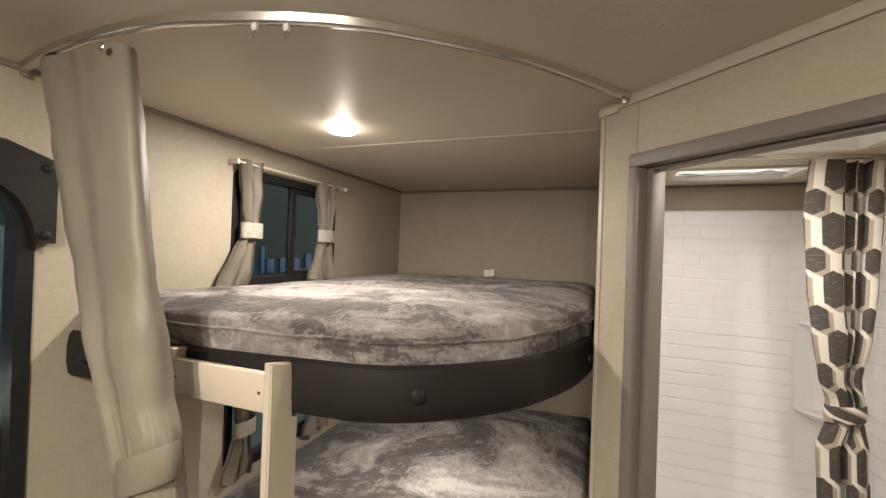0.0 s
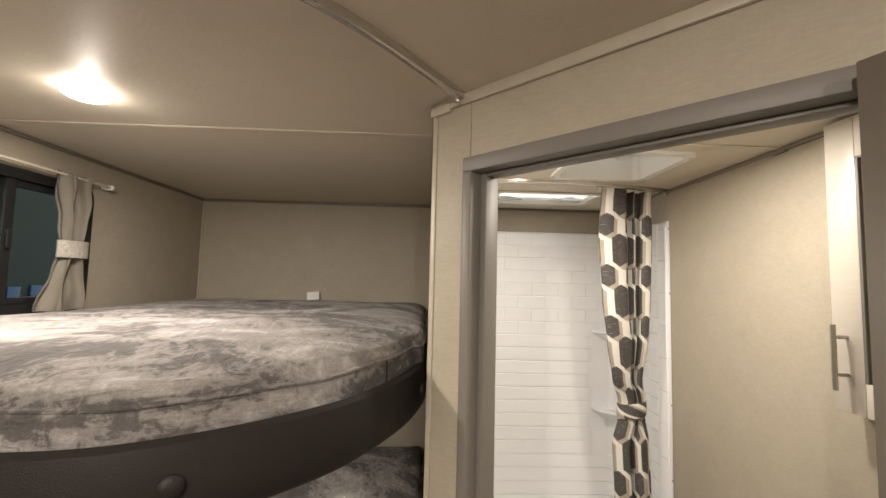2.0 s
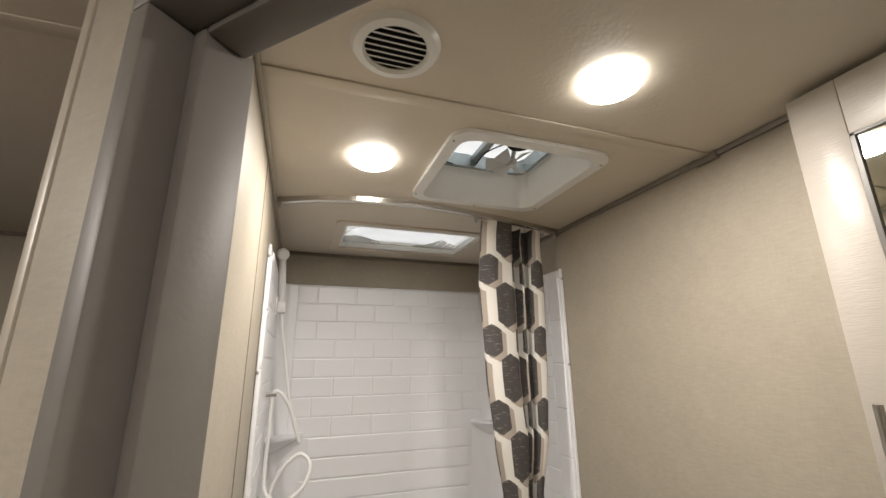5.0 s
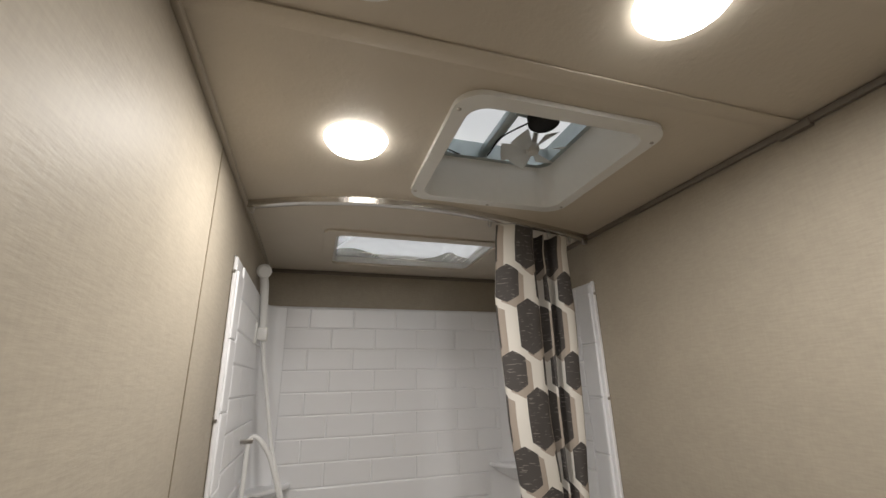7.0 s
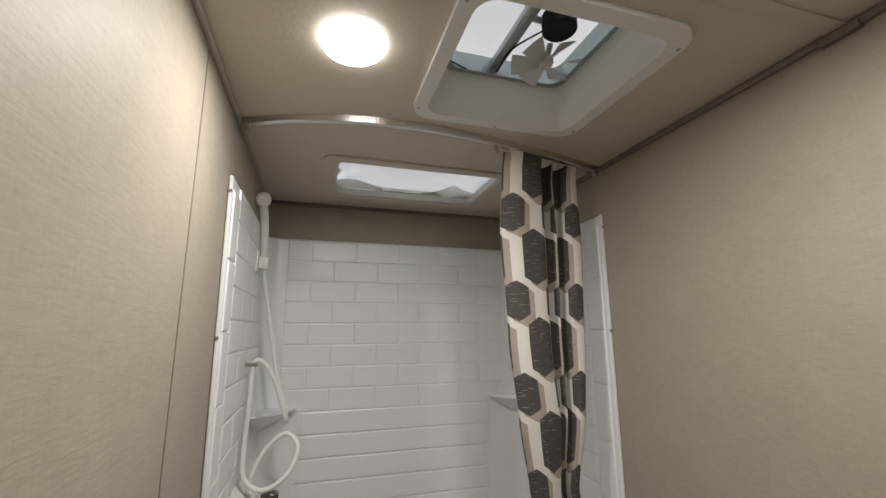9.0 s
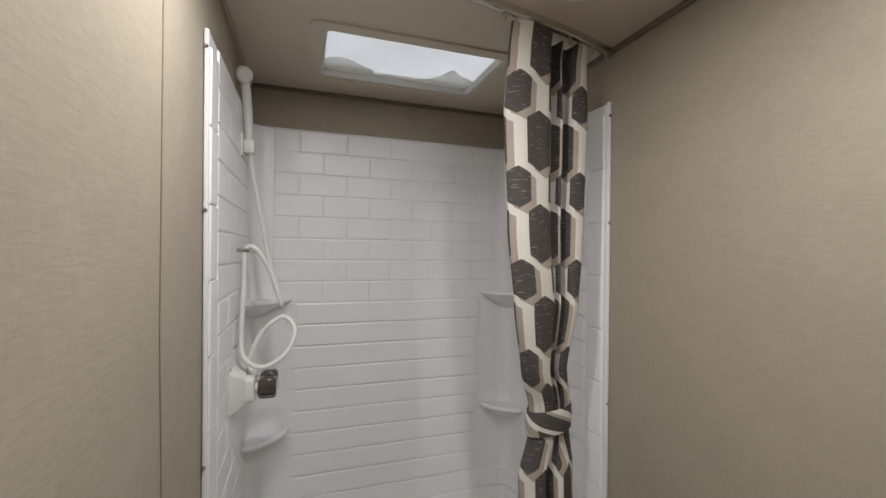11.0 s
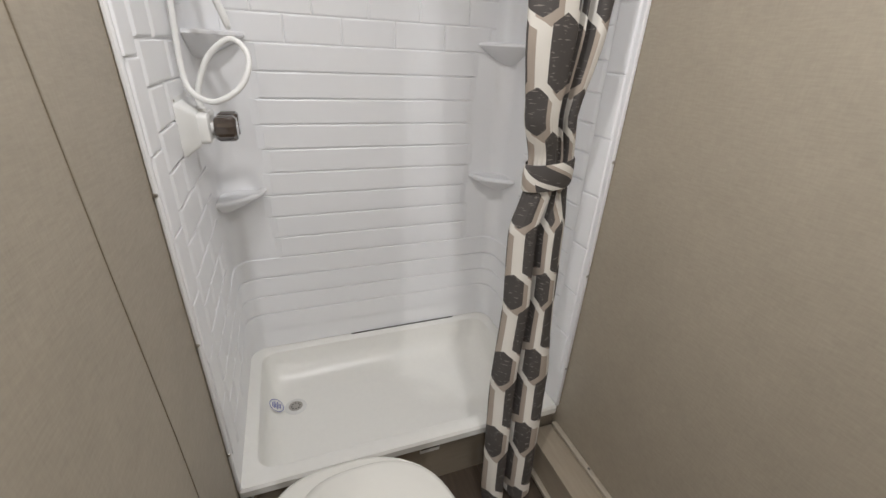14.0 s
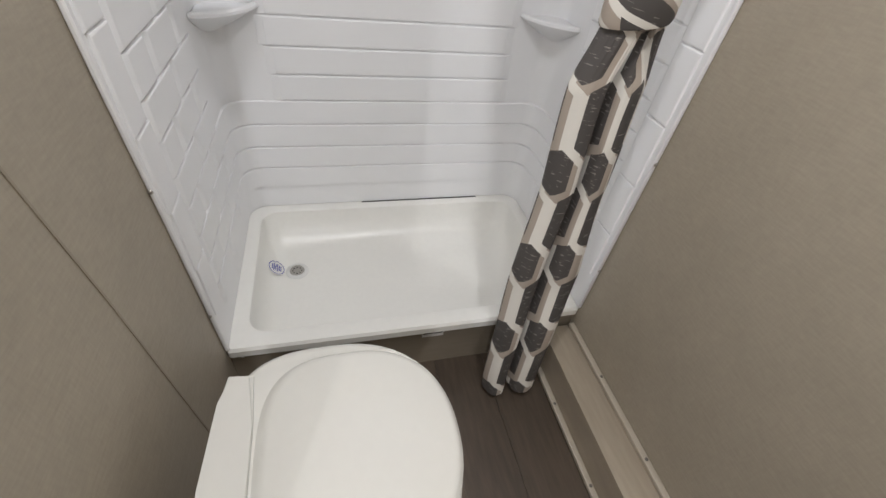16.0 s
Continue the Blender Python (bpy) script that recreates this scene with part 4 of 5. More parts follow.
def small_drape(y, ztop, zbot, splay, wide, group):
    ob = thing("window_curtain", "short taupe curtain gathered on a rod with a woven tie band", "curtain", group=group)
    zs = [ztop - (ztop - zbot) * k / 34 for k in range(35)]
    zt = zbot + (ztop - zbot) * 0.445
    q = (ztop - zt) / (ztop - zbot)
    cloth("panel", lambda s, z: (XW + 0.040, y + (splay * ((s - q) / (1 - q)) if s > q else 0.0), 0, 1), zs, lambda s: wide * (ease(0.060, 0.034, s / q) if s < q else ease(0.034, 0.072, (s - q) / (1 - q))), 2.3, lambda s: 0.017 - 0.006 * math.exp(-((s - q) / 0.12) ** 2), "shortdrape", ob, uvw=0.3, nu=80, wob=1.6, seed=y)
    bm = bmesh.new()
    rings = []
    for dz in (0.030, -0.030):
        rings.append([bm.verts.new((XW + 0.040 + 0.022 * math.cos(2 * math.pi * k / 24), y + (0.041 * wide + 0.006) * math.sin(2 * math.pi * k / 24), zt + dz)) for k in range(24)])
    for k in range(24):
        bm.faces.new((rings[0][k], rings[0][(k + 1) % 24], rings[1][(k + 1) % 24], rings[1][k]))
    part("tie_band", bm, "band", ob)


for zt, zb, grp in ((1.880, 1.395, "upper bunk window curtains"), (1.08, 0.645, "lower bunk window curtains")):
    small_drape(1.752, zt, zb, -0.080 if zt > 1.5 else -0.03, 1.12, grp)
    small_drape(2.226, zt, zb, -0.022, 1.40, grp)
    rd = thing("curtain_rod", "slim white curtain rod over the bunk window", "curtain rod")
    part("bar", boxes((XW + 0.032, XW + 0.042, 1.668, 2.385, zt - 0.014, zt - 0.006), bevel=0.002), "cream", rd)
    for y in (1.672, 2.381):
        part("bracket", boxes((XW, XW + 0.046, y - 0.006, y + 0.006, zt - 0.020, zt - 0.002), bevel=0.002), "white", rd)

# padded valance beside the large window
va = thing("window_valance", "dark leatherette padded valance with buttons round the large window", "valance")
outl = [(0.16, 1.81), (1.03, 1.782), (1.131, 1.747), (1.131, 1.540), (1.092, 1.540)]
arc = [(0.977 + 0.113 * math.cos(radians(a)), 1.52 + 0.172 * math.sin(radians(a))) for a in range(0, 91, 10)]
outl = outl + arc + [(0.16, 1.692)]
bm = prism(outl, 0.001, 0.030, bevel=0.004, m=Matrix(((0, 0, 1, XW), (1, 0, 0, 0), (0, 1, 0, 0), (0, 0, 0, 1))))
part("pad", bm, "leather", va)
for y, z in ((1.108, 1.728), (1.108, 1.560), (0.85, 1.74)):
    part("button", lathe([(0.011, 0), (0.010, 0.006), (0.005, 0.009), (0, 0.0095)], 16, Matrix.Translation((XW + 0.029, y, z)) @ Matrix.Rotation(radians(90), 4, "Y")), "leather", va)

# ---- medicine cabinet ----
cab = thing("medicine_cabinet", "pale wood-grain wall cabinet with a mirrored door", "cabinet")
CX, CY0, CY1, CZ0, CZ1 = 1.505, 1.205, 1.722, 1.240, 1.958
part("body", boxes((CX + 0.018, XE - 0.001, CY0, CY1, CZ0 + 0.005, CZ1), bevel=0.002), "cabinet", cab)
dr = new("door")
dr.parent = cab
MY0, MY1, MZ0, MZ1 = 1.265, 1.648, 1.318, 1.856
Wm = Matrix(((0, 0, 1, CX), (1, 0, 0, 0), (0, 1, 0, 0), (0, 0, 0, 1)))
bm = boxes((CX, CX + 0.016, MY1, CY1, CZ0, CZ1), (CX, CX + 0.016, CY0, MY0, CZ0, CZ1), (CX, CX + 0.016, MY0, MY1, CZ0, MZ0), (CX, CX + 0.016, MY0, MY1, MZ1, CZ1), bevel=0.0025)
part("door_frame", bm, "cabinet", dr, "pale wood-grain door frame")
part("mirror", boxes((CX + 0.006, CX + 0.010, MY0 - 0.002, MY1 + 0.002, MZ0 - 0.002, MZ1 + 0.002)), "mirror", dr, "clear mirror pane")
part("bead", boxes((CX + 0.001, CX + 0.007, MY1 - 0.006, MY1 + 0.001, MZ0, MZ1), (CX + 0.001, CX + 0.007, MY0, MY1, MZ1 - 0.004, MZ1 + 0.001)), "bronze", dr)
bm = rod([(CX - 0.034, 1.686, 1.294), (CX - 0.034, 1.686, 1.450)], 0.006, 14)
for z in (1.330, 1.420):
    rod([(CX - 0.034, 1.686, z), (CX + 0.001, 1.686, z)], 0.0045, 10, bm)
part("handle", bm, "steel", dr, "brushed nickel bar handle")


# ---- shower ----
PY0, PZ = 2.528, 0.197
pan = thing("shower_pan", "white moulded shower pan set on a beige plinth", "shower tray")
XP0, XP1 = XS + 0.001, XE - 0.001
bm = bmesh.new()
N = 6
loops = [(rounded(XP0, XP1, PY0, YN - 0.012, 0.012, N), 0.168), (rounded(XP0, XP1, PY0, YN - 0.012, 0.012, N), PZ - 0.008), (rounded(XP0 + 0.006, XP1 - 0.006, PY0 + 0.006, YN - 0.014, 0.012, N), PZ),
         (rounded(XP0 + 0.036, XP1 - 0.034, PY0 + 0.044, YN - 0.040, 0.05, N), PZ), (rounded(XP0 + 0.044, XP1 - 0.042, PY0 + 0.052, YN - 0.048, 0.05, N), PZ - 0.006),
         (rounded(XP0 + 0.048, XP1 - 0.047, PY0 + 0.058, YN - 0.056, 0.05, N), 0.150),
         (rounded(XP0 + 0.055, XP1 - 0.056, PY0 + 0.066, YN - 0.072, 0.05, N), 0.118), (rounded(XP0 + 0.068, XP1 - 0.070, PY0 + 0.078, YN - 0.100, 0.05, N), 0.093), (rounded(XP0 + 0.086, XP1 - 0.100, PY0 + 0.098, YN - 0.140, 0.045, N), 0.077),
         (rounded(XP0 + 0.106, XP1 - 0.150, PY0 + 0.130, YN - 0.172, 0.035, N), 0.0655)]
vl = [[bm.verts.new((x, y, z)) for x, y in pts] for pts, z in loops]
for p, q in zip(vl, vl[1:]):
    for j in range(len(p)):
        bm.faces.new((p[j], p[(j + 1) % len(p)], q[(j + 1) % len(p)], q[j]))
bm.faces.new(vl[-1])
part("basin", bm, "pan", pan)
part("plinth", boxes((XP0, XP1, PY0 + 0.014, PY0 + 0.034, 0, 0.166)), "plinth", pan, "beige plinth board with shade put into its colour")
dm = Matrix.Translation((0.748, 2.908, 0.066))
part("drain_ring", lathe([(0.024, 0.004), (0.033, 0.003), (0.037, 0.0)], 28, dm), "white", pan)
part("drain_grate", lathe([(0, 0.003), (0.023, 0.003), (0.024, 0.001)], 24, dm), "steel", pan, "steel drain grate")
# flat dark discs on the closed grate, painted as the shade in its holes
for k in range(8):
    a = k * math.pi / 4
    part("drain_hole", lathe([(0, 0.0034), (0.0025, 0.0034)], 8, dm @ Matrix.Translation((0.014 * math.cos(a), 0.014 * math.sin(a), 0))), "dark", pan)
# solid dark strip laid on the rim as the shade of the joint
part("gap", boxes((0.98, 1.41, 3.0960, 3.0995, PZ + 0.0003, PZ + 0.0026)), "dark", pan, "thin dark strip standing in for the shaded gap behind the rim")
st = thing("round_sticker", "round white sticker with blue print on the shower pan", "sticker")
tm = Matrix.Translation((0.6865, 2.908, 0.0905)) @ Matrix.Rotation(radians(40), 4, "Y")
part("disc", lathe([(0, 0.0), (0.030, 0.0)], 28, tm), "paper", st)
part("ring_print", lathe([(0.0255, 0.0006), (0.028, 0.0006)], 28, tm), "blue", st)
for k in range(6):
    y = -0.015 + 0.006 * k
    w = 0.016 if k in (1, 3) else 0.011
    part("print_bar", box(bmesh.new(), y - 0.0016, y + 0.0016, -w, w, 0.0004, 0.0009, m=tm), "blue", st)
lb = thing("rating_label", "small white printed label on the plinth", "label")
part("paper", boxes((1.098, 1.160, PY0 + 0.0125, PY0 + 0.0135, 0.132, 0.152)), "paper", lb)
part("print_bar", boxes((1.100, 1.158, PY0 + 0.0118, PY0 + 0.0124, 0.146, 0.1505)), "black", lb)
part("corner_screw", lathe([(0, 0.003), (0.003, 0.002), (0.004, 0)], 10, Matrix.Translation((0.635, PY0 + 0.013, 0.15)) @ Matrix.Rotation(radians(90), 4, "X")), "white", pan)

sur = thing("shower_surround", "glossy white moulded shower surround with a brick tile relief", "shower wall")
def along_z(z, table):
    """Linear between the heights of a table of (z, value...) from the top down."""
    for p, q in zip(table, table[1:]):
        if z >= q[0]:
            t = min(max((p[0] - z) / (p[0] - q[0]), 0), 1)
            return [u + (v - u) * t for u, v in zip(p[1:], q[1:])]
    return table[-1][1:]


SY, SXL, SXR, ZT = 3.100, 0.613, 1.564, 1.828
LEAN = [(1.828, 2.468), (1.46, 2.482), (1.15, 2.496), (0.85, 2.505), (0.60, 2.518), (0.20, 2.533)]     # its west front edge leans outwards to the top


def west_front(z):
    return along_z(z, LEAN)[0]



def shell(z, d=0.0, r=0.055):
    pts = [(SXL + d, west_front(z) + 0.005)]
    for a in range(180, 89, -15):
        pts.append((SXL + d + r + r * math.cos(radians(a)), SY - d - r + r * math.sin(radians(a))))
    for a in range(90, -1, -15):
        pts.append((SXR - d - r + r * math.cos(radians(a)), SY - d - r + r * math.sin(radians(a))))
    pts.append((SXR - d, PY0 + 0.005))
    return [(x, y, z) for x, y in pts]


bm = bmesh.new()
zz = [PZ + 0.002, PZ + 0.01, 0.60, 0.85, 1.15, 1.46, ZT - 0.006, ZT]
rows = [[bm.verts.new(p) for p in shell(z, 0.0 if z < ZT else -0.006, 0.055)] for z in zz]
back = [[bm.verts.new(p) for p in shell(z, -0.012, 0.055)] for z in (zz[-1], zz[0])]
rows += back
for p, q in zip(rows, rows[1:] + rows[:1]):
    for j in range(len(p) - 1):
        bm.faces.new((p[j], p[j + 1], q[j + 1], q[j]))
part("shell", bm, "acryl", sur)
bm = bmesh.new()
rings = [[bm.verts.new((x, west_front(z) + d, z)) for x, d in ((XS + 0.0006, 0.008), (XS + 0.0012, -0.001), (XS + 0.003, -0.003), (SXL - 0.001, -0.003), (SXL + 0.0014, 0.0), (SXL + 0.0014, 0.008))] for z in [PZ + 0.002] + [0.25 + 0.05 * k for k in range(32)] + [ZT - 0.006]]
for p, q in zip(rings, rings[1:]):
    for j in range(6):
        bm.faces.new((p[j], p[(j + 1) % 6], q[(j + 1) % 6], q[j]))
bm.faces.new(rings[0])
bm.faces.new(rings[-1][::-1])
part("front_flange", bm, "acryl", sur)
part("front_flange", boxes((SXR - 0.004, XE - 0.001, PY0 - 0.002, PY0 + 0.006, PZ + 0.002, ZT), bevel=0.003), "acryl", sur)

for x, zs in ((0.6095, (1.79, 1.489, 1.0, 0.68, 0.34)), (1.565, (1.79, 1.499, 1.011, 0.691, 0.36))):
    for z in zs:
        part("screw", lathe([(0, 0.0032), (0.003, 0.0026), (0.0045, 0)], 10, Matrix.Translation((x, (PY0 if x > 1 else west_front(z)) - 0.003, z)) @ Matrix.Rotation(radians(90), 4, "X")), "steel", sur)


def shelf(cx, cy, sx, z, size=0.115):
    """A moulded quarter-round corner shelf with a hollow below."""
    bm = bmesh.new()
    K = 10
    layers = [(0.0, -0.075), (0.55, -0.040), (0.93, -0.012), (1.0, -0.006), (0.99, 0.0), (0.93, 0.004), (0.85, -0.001)]
    rows = []
    for f, dz in layers:
        rr = size * f
        row = []
        for k in range(K + 1):
            a = k / K
            ex, ey = (1 - a) ** 1.0, a ** 1.0
            bulge = 1 + 0.32 * math.sin(math.pi * a)
            row.append(bm.verts.new((cx + sx * (0.001 + rr * ex * bulge), cy - (0.001 + rr * ey * bulge), z + dz)))
        rows.append(row)
    for p, q in zip(rows, rows[1:]):
        for j in range(K):
            bm.faces.new((p[j], p[j + 1], q[j + 1], q[j]))
    t = bm.verts.new((cx + sx * 0.001, cy - 0.001, z - 0.001))
    for j in range(K):
        bm.faces.new((rows[-1][j], rows[-1][j + 1], t))
    bmesh.ops.remove_doubles(bm, verts=bm.verts, dist=1e-5)
    return bm


for cx, sx, z, sz in ((SXL, 1, 1.252, 0.130), (SXL, 1, 0.815, 0.130), (SXR, -1, 1.262, 0.125), (SXR, -1, 0.828, 0.125)):
    part("corner_shelf", shelf(cx, SY, sx, z, sz), "acryl", sur)


# shower set
sh = thing("hand_shower", "white hand shower on its wall bracket with a looping white hose", "shower head")
bm = rod([(0.634, 2.884, 1.715), (0.631, 2.882, 1.79), (0.627, 2.866, 1.85), (0.624, 2.842, 1.882)], [0.010, 0.012, 0.013, 0.012], 14)
part("handle", bm, "white", sh)
nd = Vector((0.25, -0.85, -0.40)).normalized()
hm = Matrix.Translation((0.624, 2.836, 1.888)) @ (-nd).to_track_quat("Z", "Y").to_matrix().to_4x4()
part("head", lathe([(0, -0.020), (0.016, -0.020), (0.0215, -0.014), (0.0220, -0.005), (0.018, 0.010), (0, 0.016)], 24, hm), "white", sh)
bm = boxes((SXL - 0.001, 0.622, 2.850, 2.915, 1.672, 1.735), bevel=0.003)
box(bm, 0.621, 0.650, 2.864, 2.904, 1.682, 1.722, bevel=0.006)
part("bracket", bm, "white", sh)
hose = [(0.636, 2.884, 1.70), (0.646, 2.89, 1.62), (0.668, 2.90, 1.50), (0.690, 2.90, 1.38), (0.722, 2.86, 1.285), (0.728, 2.84, 1.262), (0.716, 2.83, 1.300), (0.692, 2.82, 1.372),
        (0.662, 2.812, 1.418), (0.642, 2.812, 1.422), (0.636, 2.812, 1.395), (0.636, 2.80, 1.30), (0.634, 2.785, 1.20), (0.644, 2.765, 1.140), (0.690, 2.745, 1.118),
        (0.745, 2.75, 1.150), (0.765, 2.77, 1.205), (0.735, 2.785, 1.238), (0.688, 2.79, 1.205), (0.660, 2.79, 1.150), (0.654, 2.79, 1.122)]
part("hose", rod(spline(hose, 8), 0.0062, 12), "white", sh, "thin white shower hose")
bm = boxes((SXL - 0.001, 0.648, 2.806, 2.820, 1.408, 1.420), bevel=0.002)
part("hose_clip", bm, "steel", sh)
va2 = thing("shower_valve", "white shower valve with two smoked knobs", "tap")
bm = boxes((SXL - 0.001, SXL + 0.006, 2.716, 2.862, 1.014, 1.128), bevel=0.003)
rings = [[bm.verts.new((SXL + d, y, z)) for y, z in rounded(2.785 - hy, 2.785 + hy, 1.063 - hz, 1.063 + hz, 0.008, 3)] for d, hy, hz in ((0.004, 0.072, 0.054), (0.010, 0.071, 0.053), (0.034, 0.054, 0.037), (0.038, 0.050, 0.031), (0.056, 0.049, 0.030), (0.059, 0.045, 0.026))]
for p, q in zip(rings, rings[1:]):
    for j in range(len(p)):
        bm.faces.new((p[j], p[(j + 1) % len(p)], q[(j + 1) % len(p)], q[j]))
bm.faces.new(rings[-1])
part("body", bm, "white", va2)
part("outlet", lathe([(0, 0), (0.010, 0), (0.010, 0.012), (0.008, 0.014), (0.008, 0.03), (0, 0.03)], 16, Matrix.Translation((0.654, 2.790, 1.090))), "white", va2)
for z in (1.020, 1.122):
    part("screw", lathe([(0, 0.003), (0.003, 0.002), (0.004, 0)], 10, Matrix.Translation((SXL + 0.006, 2.724, z)) @ Matrix.Rotation(radians(90), 4, "Y")), "chrome", va2)
for y in (2.768, 2.828):
    m = Matrix.Translation((SXL + 0.055, y, 1.060)) @ Matrix.Rotation(radians(90), 4, "Y")
    part("stem", lathe([(0, 0), (0.014, 0), (0.014, 0.014), (0, 0.014)], 16, m), "white", va2)
    bm = bmesh.new()
    pr = [(0, 0.052), (0.023, 0.054), (0.028, 0.048), (0.0285, 0.018), (0.023, 0.010), (0, 0.010)]
    n = 24
    rings = [[bm.verts.new(((r * (1.0 if j % 3 else 0.90)) * math.cos(2 * math.pi * j / n), (r * (1.0 if j % 3 else 0.90)) * math.sin(2 * math.pi * j / n), z)) for j in range(n)] for r, z in pr if r]
    for p, q in zip(rings, rings[1:]):
        for j in range(n):
            bm.faces.new((p[j], p[(j + 1) % n], q[(j + 1) % n], q[j]))
    bm.faces.new(rings[0])
    bm.faces.new(rings[-1][::-1])
    bmesh.ops.transform(bm, matrix=m, verts=bm.verts)
    part("knob", bm, "knob", va2, "smoked translucent knob")

# ---- toilet ----
wc = thing("toilet", "white plastic camper toilet with its lid closed", "toilet")
TX, TY = 0.870, 2.145


def oval(cx, cy, back, front, half, n=56):
    """An egg outline with its blunt end back at -x."""
    out = []
    for k in range(n):
        a = 2 * math.pi * k / n
        c, s = math.cos(a), math.sin(a)
        ex = front if c > 0 else back
        p = 2.25 if c > 0 else 3.1
        out.append((cx + ex * math.copysign(abs(c) ** (2 / p), c), cy + half * math.copysign(abs(s) ** (2 / p), s)))
    return out


def stack(levels, bm=None, cap=True):
    bm = bm or bmesh.new()
    rows = [[bm.verts.new((x, y, z)) for x, y in o] for o, z in levels]
    for p, q in zip(rows, rows[1:]):
        for j in range(len(p)):
            bm.faces.new((p[j], p[(j + 1) % len(p)], q[(j + 1) % len(p)], q[j]))
    if cap:
        bm.faces.new(rows[0][::-1])
        bm.faces.new(rows[-1])
    return bm


part("pedestal", stack([(oval(TX, TY, 0.16, 0.14, 0.12), 0.0), (oval(TX, TY, 0.16, 0.13, 0.115), 0.03), (oval(TX, TY, 0.14, 0.10, 0.09), 0.16), (oval(TX, TY, 0.16, 0.15, 0.13), 0.28), (oval(TX, TY, 0.178, 0.185, 0.175), 0.38), (oval(TX, TY, 0.18, 0.19, 0.18), 0.415)]), "lid", wc)
part("seat", stack([(oval(TX, TY, 0.176, 0.184, 0.186), 0.416), (oval(TX, TY, 0.178, 0.189, 0.191), 0.424), (oval(TX, TY, 0.178, 0.189, 0.191), 0.432), (oval(TX, TY, 0.176, 0.185, 0.187), 0.437)]), "lid", wc)
part("lid", stack([(oval(TX, TY, 0.170, 0.182, 0.184), 0.439), (oval(TX, TY, 0.172, 0.186, 0.188), 0.446), (oval(TX, TY, 0.172, 0.185, 0.187), 0.456), (oval(TX, TY, 0.166, 0.177, 0.179), 0.463),
                   (oval(TX + 0.012, TY, 0.156, 0.174, 0.174), 0.4640), (oval(TX + 0.030, TY, 0.147, 0.157, 0.164), 0.4628), (oval(TX + 0.031, TY, 0.141, 0.152, 0.159), 0.4690), (oval(TX + 0.032, TY, 0.137, 0.148, 0.155), 0.4725), (oval(TX + 0.033, TY, 0.130, 0.141, 0.148), 0.4745), (oval(TX + 0.034, TY, 0.08, 0.09, 0.095), 0.4755)]), "lid", wc, "white closed toilet lid")
hz = [(0.686, 2.000), (0.745, 2.000), (0.750, 2.10), (0.749, 2.20), (0.743, 2.284), (0.705, 2.288), (0.696, 2.24), (0.688, 2.12)]
part("hinge_cover", prism(hz, 0.430, 0.4755, bevel=0.006), "lid", wc)

# boxed step along the east wall
lg = thing("wall_step", "boxed pale wood-grain step along the wall with beige edge trims", "ledge")
part("riser", boxes((1.470, 1.478, 1.165, PY0 - 0.001, 0.0, 0.112)), "paleboard", lg)
part("top_board", boxes((1.470, XE - 0.001, 1.165, PY0 - 0.001, 0.112, 0.120), bevel=0.001), "paleboard", lg, "pale wood-grain top board")
part("edge_trim", boxes((1.452, 1.4695, 1.165, PY0 + 0.010, 0.0, 0.012), bevel=0.003), "trimwall", lg)
part("wall_trim", boxes((XE - 0.018, XE - 0.001, 1.165, PY0 - 0.003, 0.1205, 0.134), bevel=0.003), "trimwall", lg)
for y in (1.9, 2.12, 2.34):
    part("screw", lathe([(0, 0.002), (0.004, 0.001), (0.0045, 0)], 10, Matrix.Translation((XE - 0.009, y, 0.134))), "bronze", lg)
    part("screw", lathe([(0, 0.002), (0.004, 0.001), (0.0045, 0)], 10, Matrix.Translation((1.461, y, 0.012))), "bronze", lg)

# ---- outside ----
finish("ground", boxes((-14, 10, -10, 14, -0.75, -0.70)), "hallfloor", kind="structure")
finish("backdrop", boxes((-9.1, -9.0, -12, 16, -0.70, 9.0)), "hallgreen", kind="structure")
bld = thing("steel_partition", "blue-grey steel wall of a unit across the hall", "wall", (0, 0, 0))
part("sheet", boxes((-3.05, -3.0, -1.5, 2.5, -0.70, 1.62)), "slate", bld)
for k in range(18):
    part("rib", boxes((-3.0, -2.985, -1.45 + 0.22 * k, -1.41 + 0.22 * k, -0.70, 1.58)), "slate", bld)
tb = thing("white_table", "white folding table outside the window", "table")
part("tabletop", boxes((-1.9, -1.35, 0.3, 1.75, 0.945, 0.97), bevel=0.005), "paper", tb)
for x in (-1.85, -1.4):
    for y in (0.35, 1.70):
        part("leg", boxes((x - 0.015, x + 0.015, y - 0.015, y + 0.015, -0.70, 0.945)), "black", tb)
bn = thing("blue_banner", "blue banner with unreadable writing in the hall", "banner")
for y, w, z, h in ((8.9, 0.30, 0.72, 0.75), (9.5, 0.35, 0.72, 0.45), (10.1, 0.14, 0.72, 0.80), (10.35, 0.30, 0.72, 0.42), (10.9, 0.30, 0.72, 0.45), (11.5, 0.30, 0.72, 0.45), (12.1, 0.3, 0.72, 0.6)):
    part("stroke", boxes((-9.0, -8.95, y, y + w, z, z + h), bevel=0.01), "banner", bn)


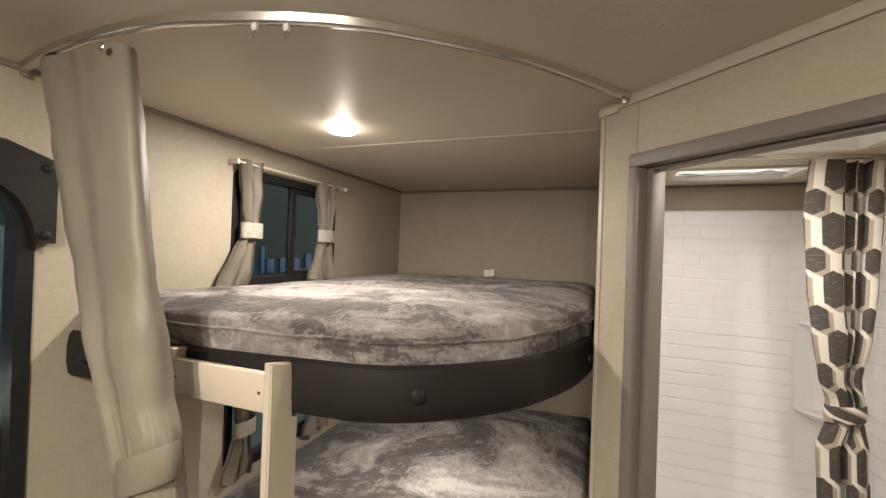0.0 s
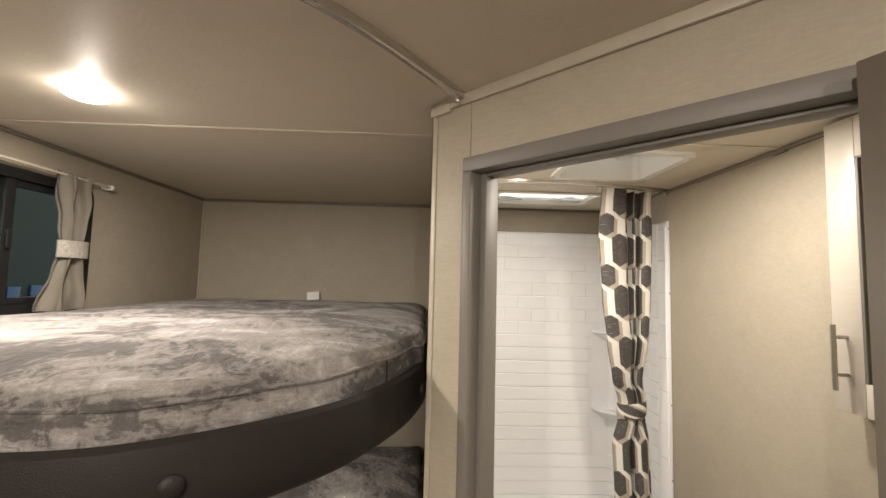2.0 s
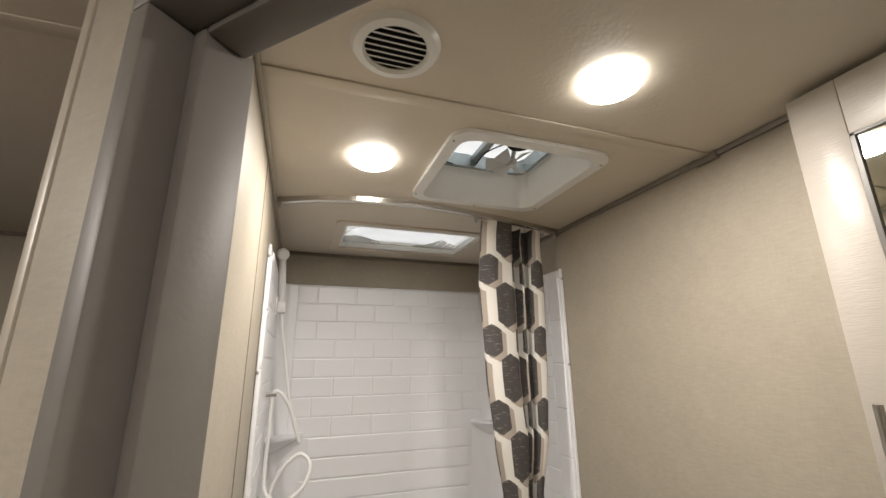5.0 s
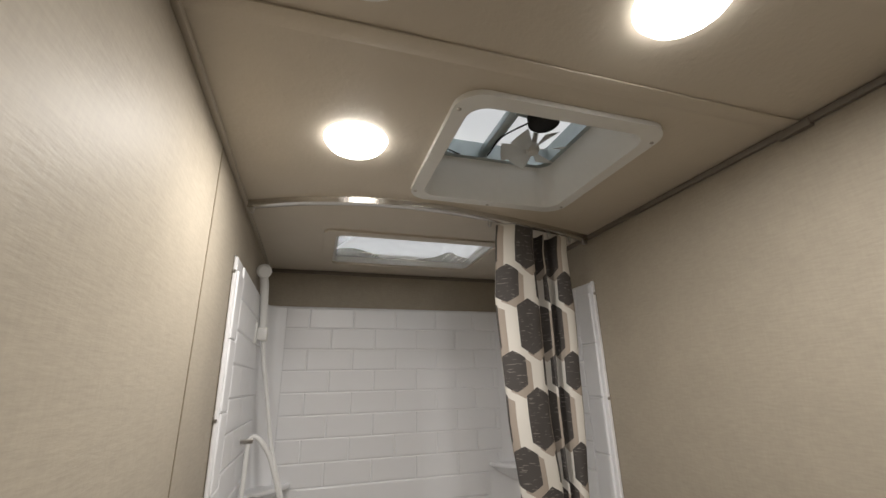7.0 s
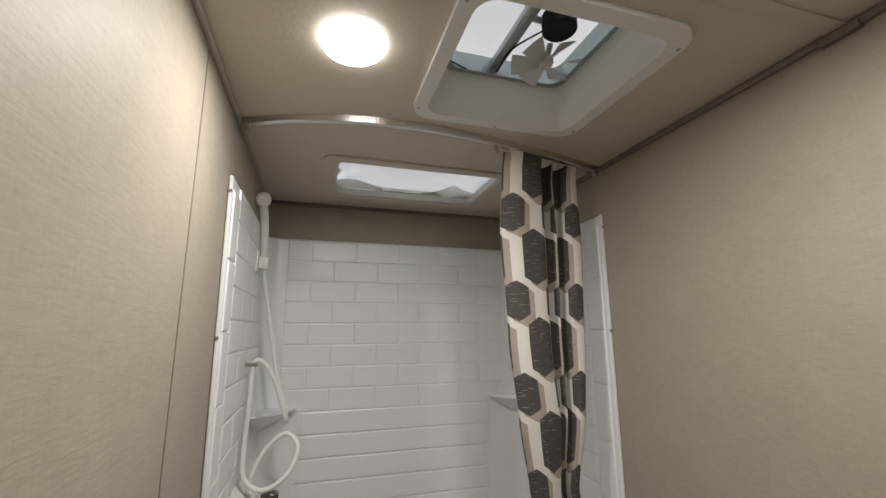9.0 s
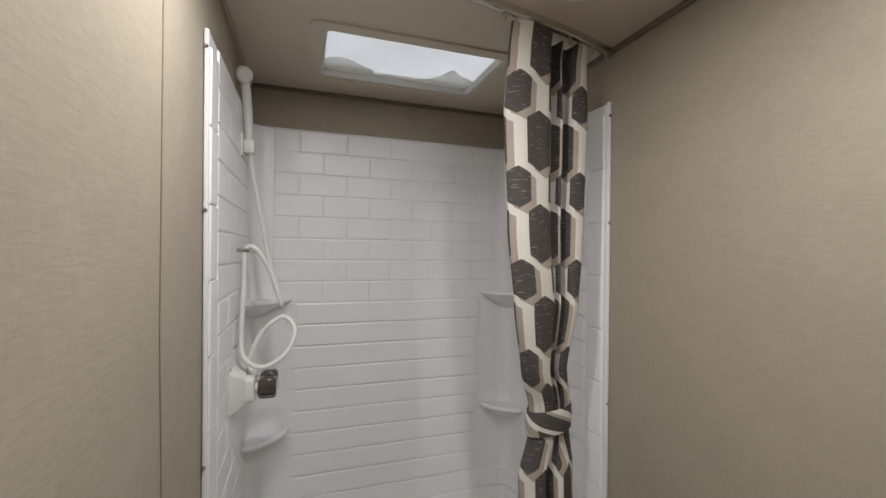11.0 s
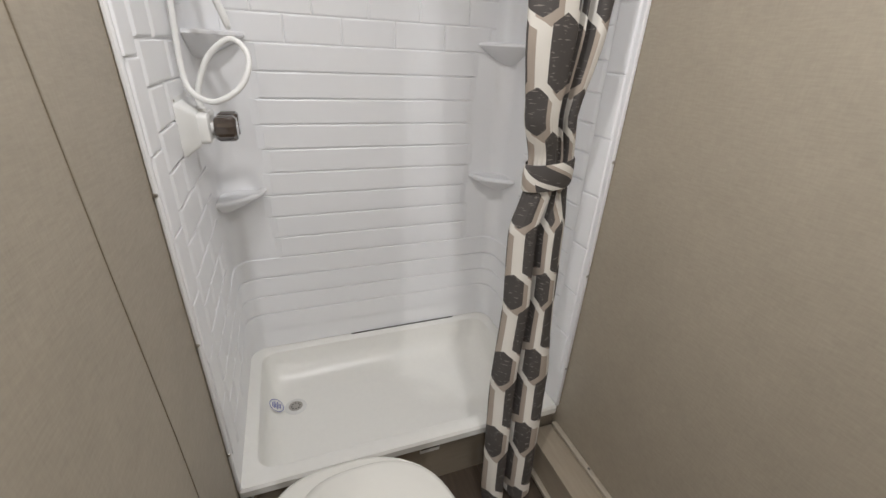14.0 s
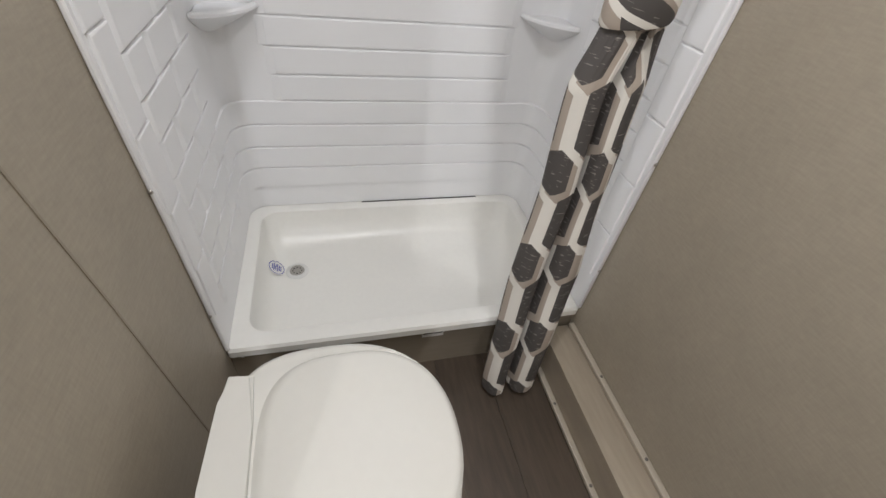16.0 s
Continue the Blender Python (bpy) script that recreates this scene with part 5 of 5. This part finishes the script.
# ---- pieces: tiles of the surround, floor planks ----
def tile_mesh(w, h, name, d=0.0046, b=0.0032, fade=0.0):
    """A raised moulded tile in the x-z plane, facing -y."""
    bm = bmesh.new()
    o = [bm.verts.new((x, 0.0004, z)) for x, z in ((-w / 2, -h / 2), (w / 2, -h / 2), (w / 2, h / 2), (-w / 2, h / 2))]
    i = [bm.verts.new((x, -d * 0.8, z)) for x, z in ((-w / 2 + b * 0.5 + fade, -h / 2 + b * 0.5), (w / 2 - b * 0.5 - fade, -h / 2 + b * 0.5), (w / 2 - b * 0.5 - fade, h / 2 - b * 0.5), (-w / 2 + b * 0.5 + fade, h / 2 - b * 0.5))]
    c = [bm.verts.new((x, -d, z)) for x, z in ((-w / 2 + b * 1.3 + fade, -h / 2 + b * 1.3), (w / 2 - b * 1.3 - fade, -h / 2 + b * 1.3), (w / 2 - b * 1.3 - fade, h / 2 - b * 1.3), (-w / 2 + b * 1.3 + fade, h / 2 - b * 1.3))]
    for p, q in ((o, i), (i, c)):
        for j in range(4):
            bm.faces.new((p[j], p[(j + 1) % 4], q[(j + 1) % 4], q[j]))
    bm.faces.new(c)
    me = bpy.data.meshes.new(name)
    bm.to_mesh(me)
    bm.free()
    me.materials.append(M["acryl"])
    return me


cache = {}


def tile(w, h, m, fade=0.0, d=0.0042):
    key = (round(w, 3), round(h, 3), fade, d)
    if key not in cache:
        cache[key] = tile_mesh(w, h, "tile", d, fade=fade)
    ob = new("tile", cache[key])
    ob.parent = sur
    ob.matrix_local = m


PITCH, BW = 0.0736, 0.1585
edges_z = [ZT - 0.006 - PITCH * k for k in range(23)]
for k in range(21):
    z1, z0 = edges_z[k], edges_z[k + 1]
    zc, hh = (z0 + z1) / 2, PITCH - 0.0022
    if k < 8:
        cuts = [0.684]
        x = 0.7655 if k % 2 == 0 else 0.7655 - 0.5 * BW + BW
        x = x if k % 2 == 0 else 0.8447
        while x < 1.50:
            if x - cuts[-1] > 0.03:
                cuts.append(x)
            x += BW
        cuts.append(1.500)
    else:
        s = 0.008 * math.sin(k * 1.7)
        cuts = [0.735 + s, 1.440 + s]
    if k < 17:
        for a, b in zip(cuts, cuts[1:]):
            tile(b - a - 0.0020, hh, Matrix.Translation(((a + b) / 2, SY - 0.0002, zc)), 0.0 if k < 8 else 0.018, 0.0030 if k < 8 else 0.0058)
    else:
        # the lowest rows run on round both corners
        bm = bmesh.new()
        prof = [(z0 + 0.0008, -0.0002), (z0 + 0.0036, 0.0046), (z1 - 0.0036, 0.0046), (z1 - 0.0008, -0.0002)]
        rings = [[bm.verts.new(((x, y, zz) if j not in (0, len(shell(z)) - 1) else (SXL + 0.0003 if j == 0 else SXR - 0.0003, 2.900, zz))) for j, (x, y, zz) in enumerate(shell(z, 0.0004 + d))] for z, d in prof]
        for p, q in zip(rings, rings[1:]):
            for j in range(len(p) - 1):
                bm.faces.new((p[j], p[j + 1], q[j + 1], q[j]))
        part("tile", bm, "acryl", sur)
    # side walls
    for side in (0, 1):
        x = SXL + 0.0002 if side == 0 else SXR - 0.0002
        rot = Matrix.Rotation(radians(90 if side == 0 else -90), 4, "Z")
        ylim = 3.035 if k < 7 else (2.94 if k < 17 else 2.98)
        cuts = [2.612 if side else west_front(zc) + 0.080, 2.69 if k % 2 else 2.77, 2.85 if k % 2 else 2.93]
        cuts = [c for c in cuts if c < ylim - 0.03] + [ylim]
        for a, b in zip(cuts, cuts[1:]):
            tile(b - a - 0.0020, hh, Matrix.Translation((x, (a + b) / 2, zc)) @ rot, 0.0 if k < 7 else 0.008, 0.0042 if k < 7 else 0.0052)
        if k % 2 == 0 and k < 20:
            tile(0.066, 2 * PITCH - 0.0012, Matrix.Translation((x, 2.578 if side else west_front(z0) + 0.046, z0 - 0.35 * PITCH)) @ rot)

fl = tagged(new("floor_planks"), "grey-brown wood-look vinyl planks", "floor", kind="structure")
pl = {}
rng = random.Random(4)
X0 = XW
row = 0
while X0 < XE - 0.01:
    w = min(0.152, XE - X0)
    y = YS - rng.random() * 0.8
    while y < PY0 + 0.02:
        y1 = y + 0.92
        a, b = max(y, YS), min(y1, PY0 + 0.02)
        if b - a > 0.02 and X0 + w > XW:
            bm = boxes((X0 + 0.0006, X0 + w - 0.0006, a + 0.0006, b - 0.0006, -0.0035, 0.0), bevel=0.0)
            me = bpy.data.meshes.new("plank")
            bm.to_mesh(me)
            bm.free()
            me.materials.append(M["vinyl"])
            ob = new("plank", me)
            ob.parent = fl
        y = y1
    X0 += 0.152
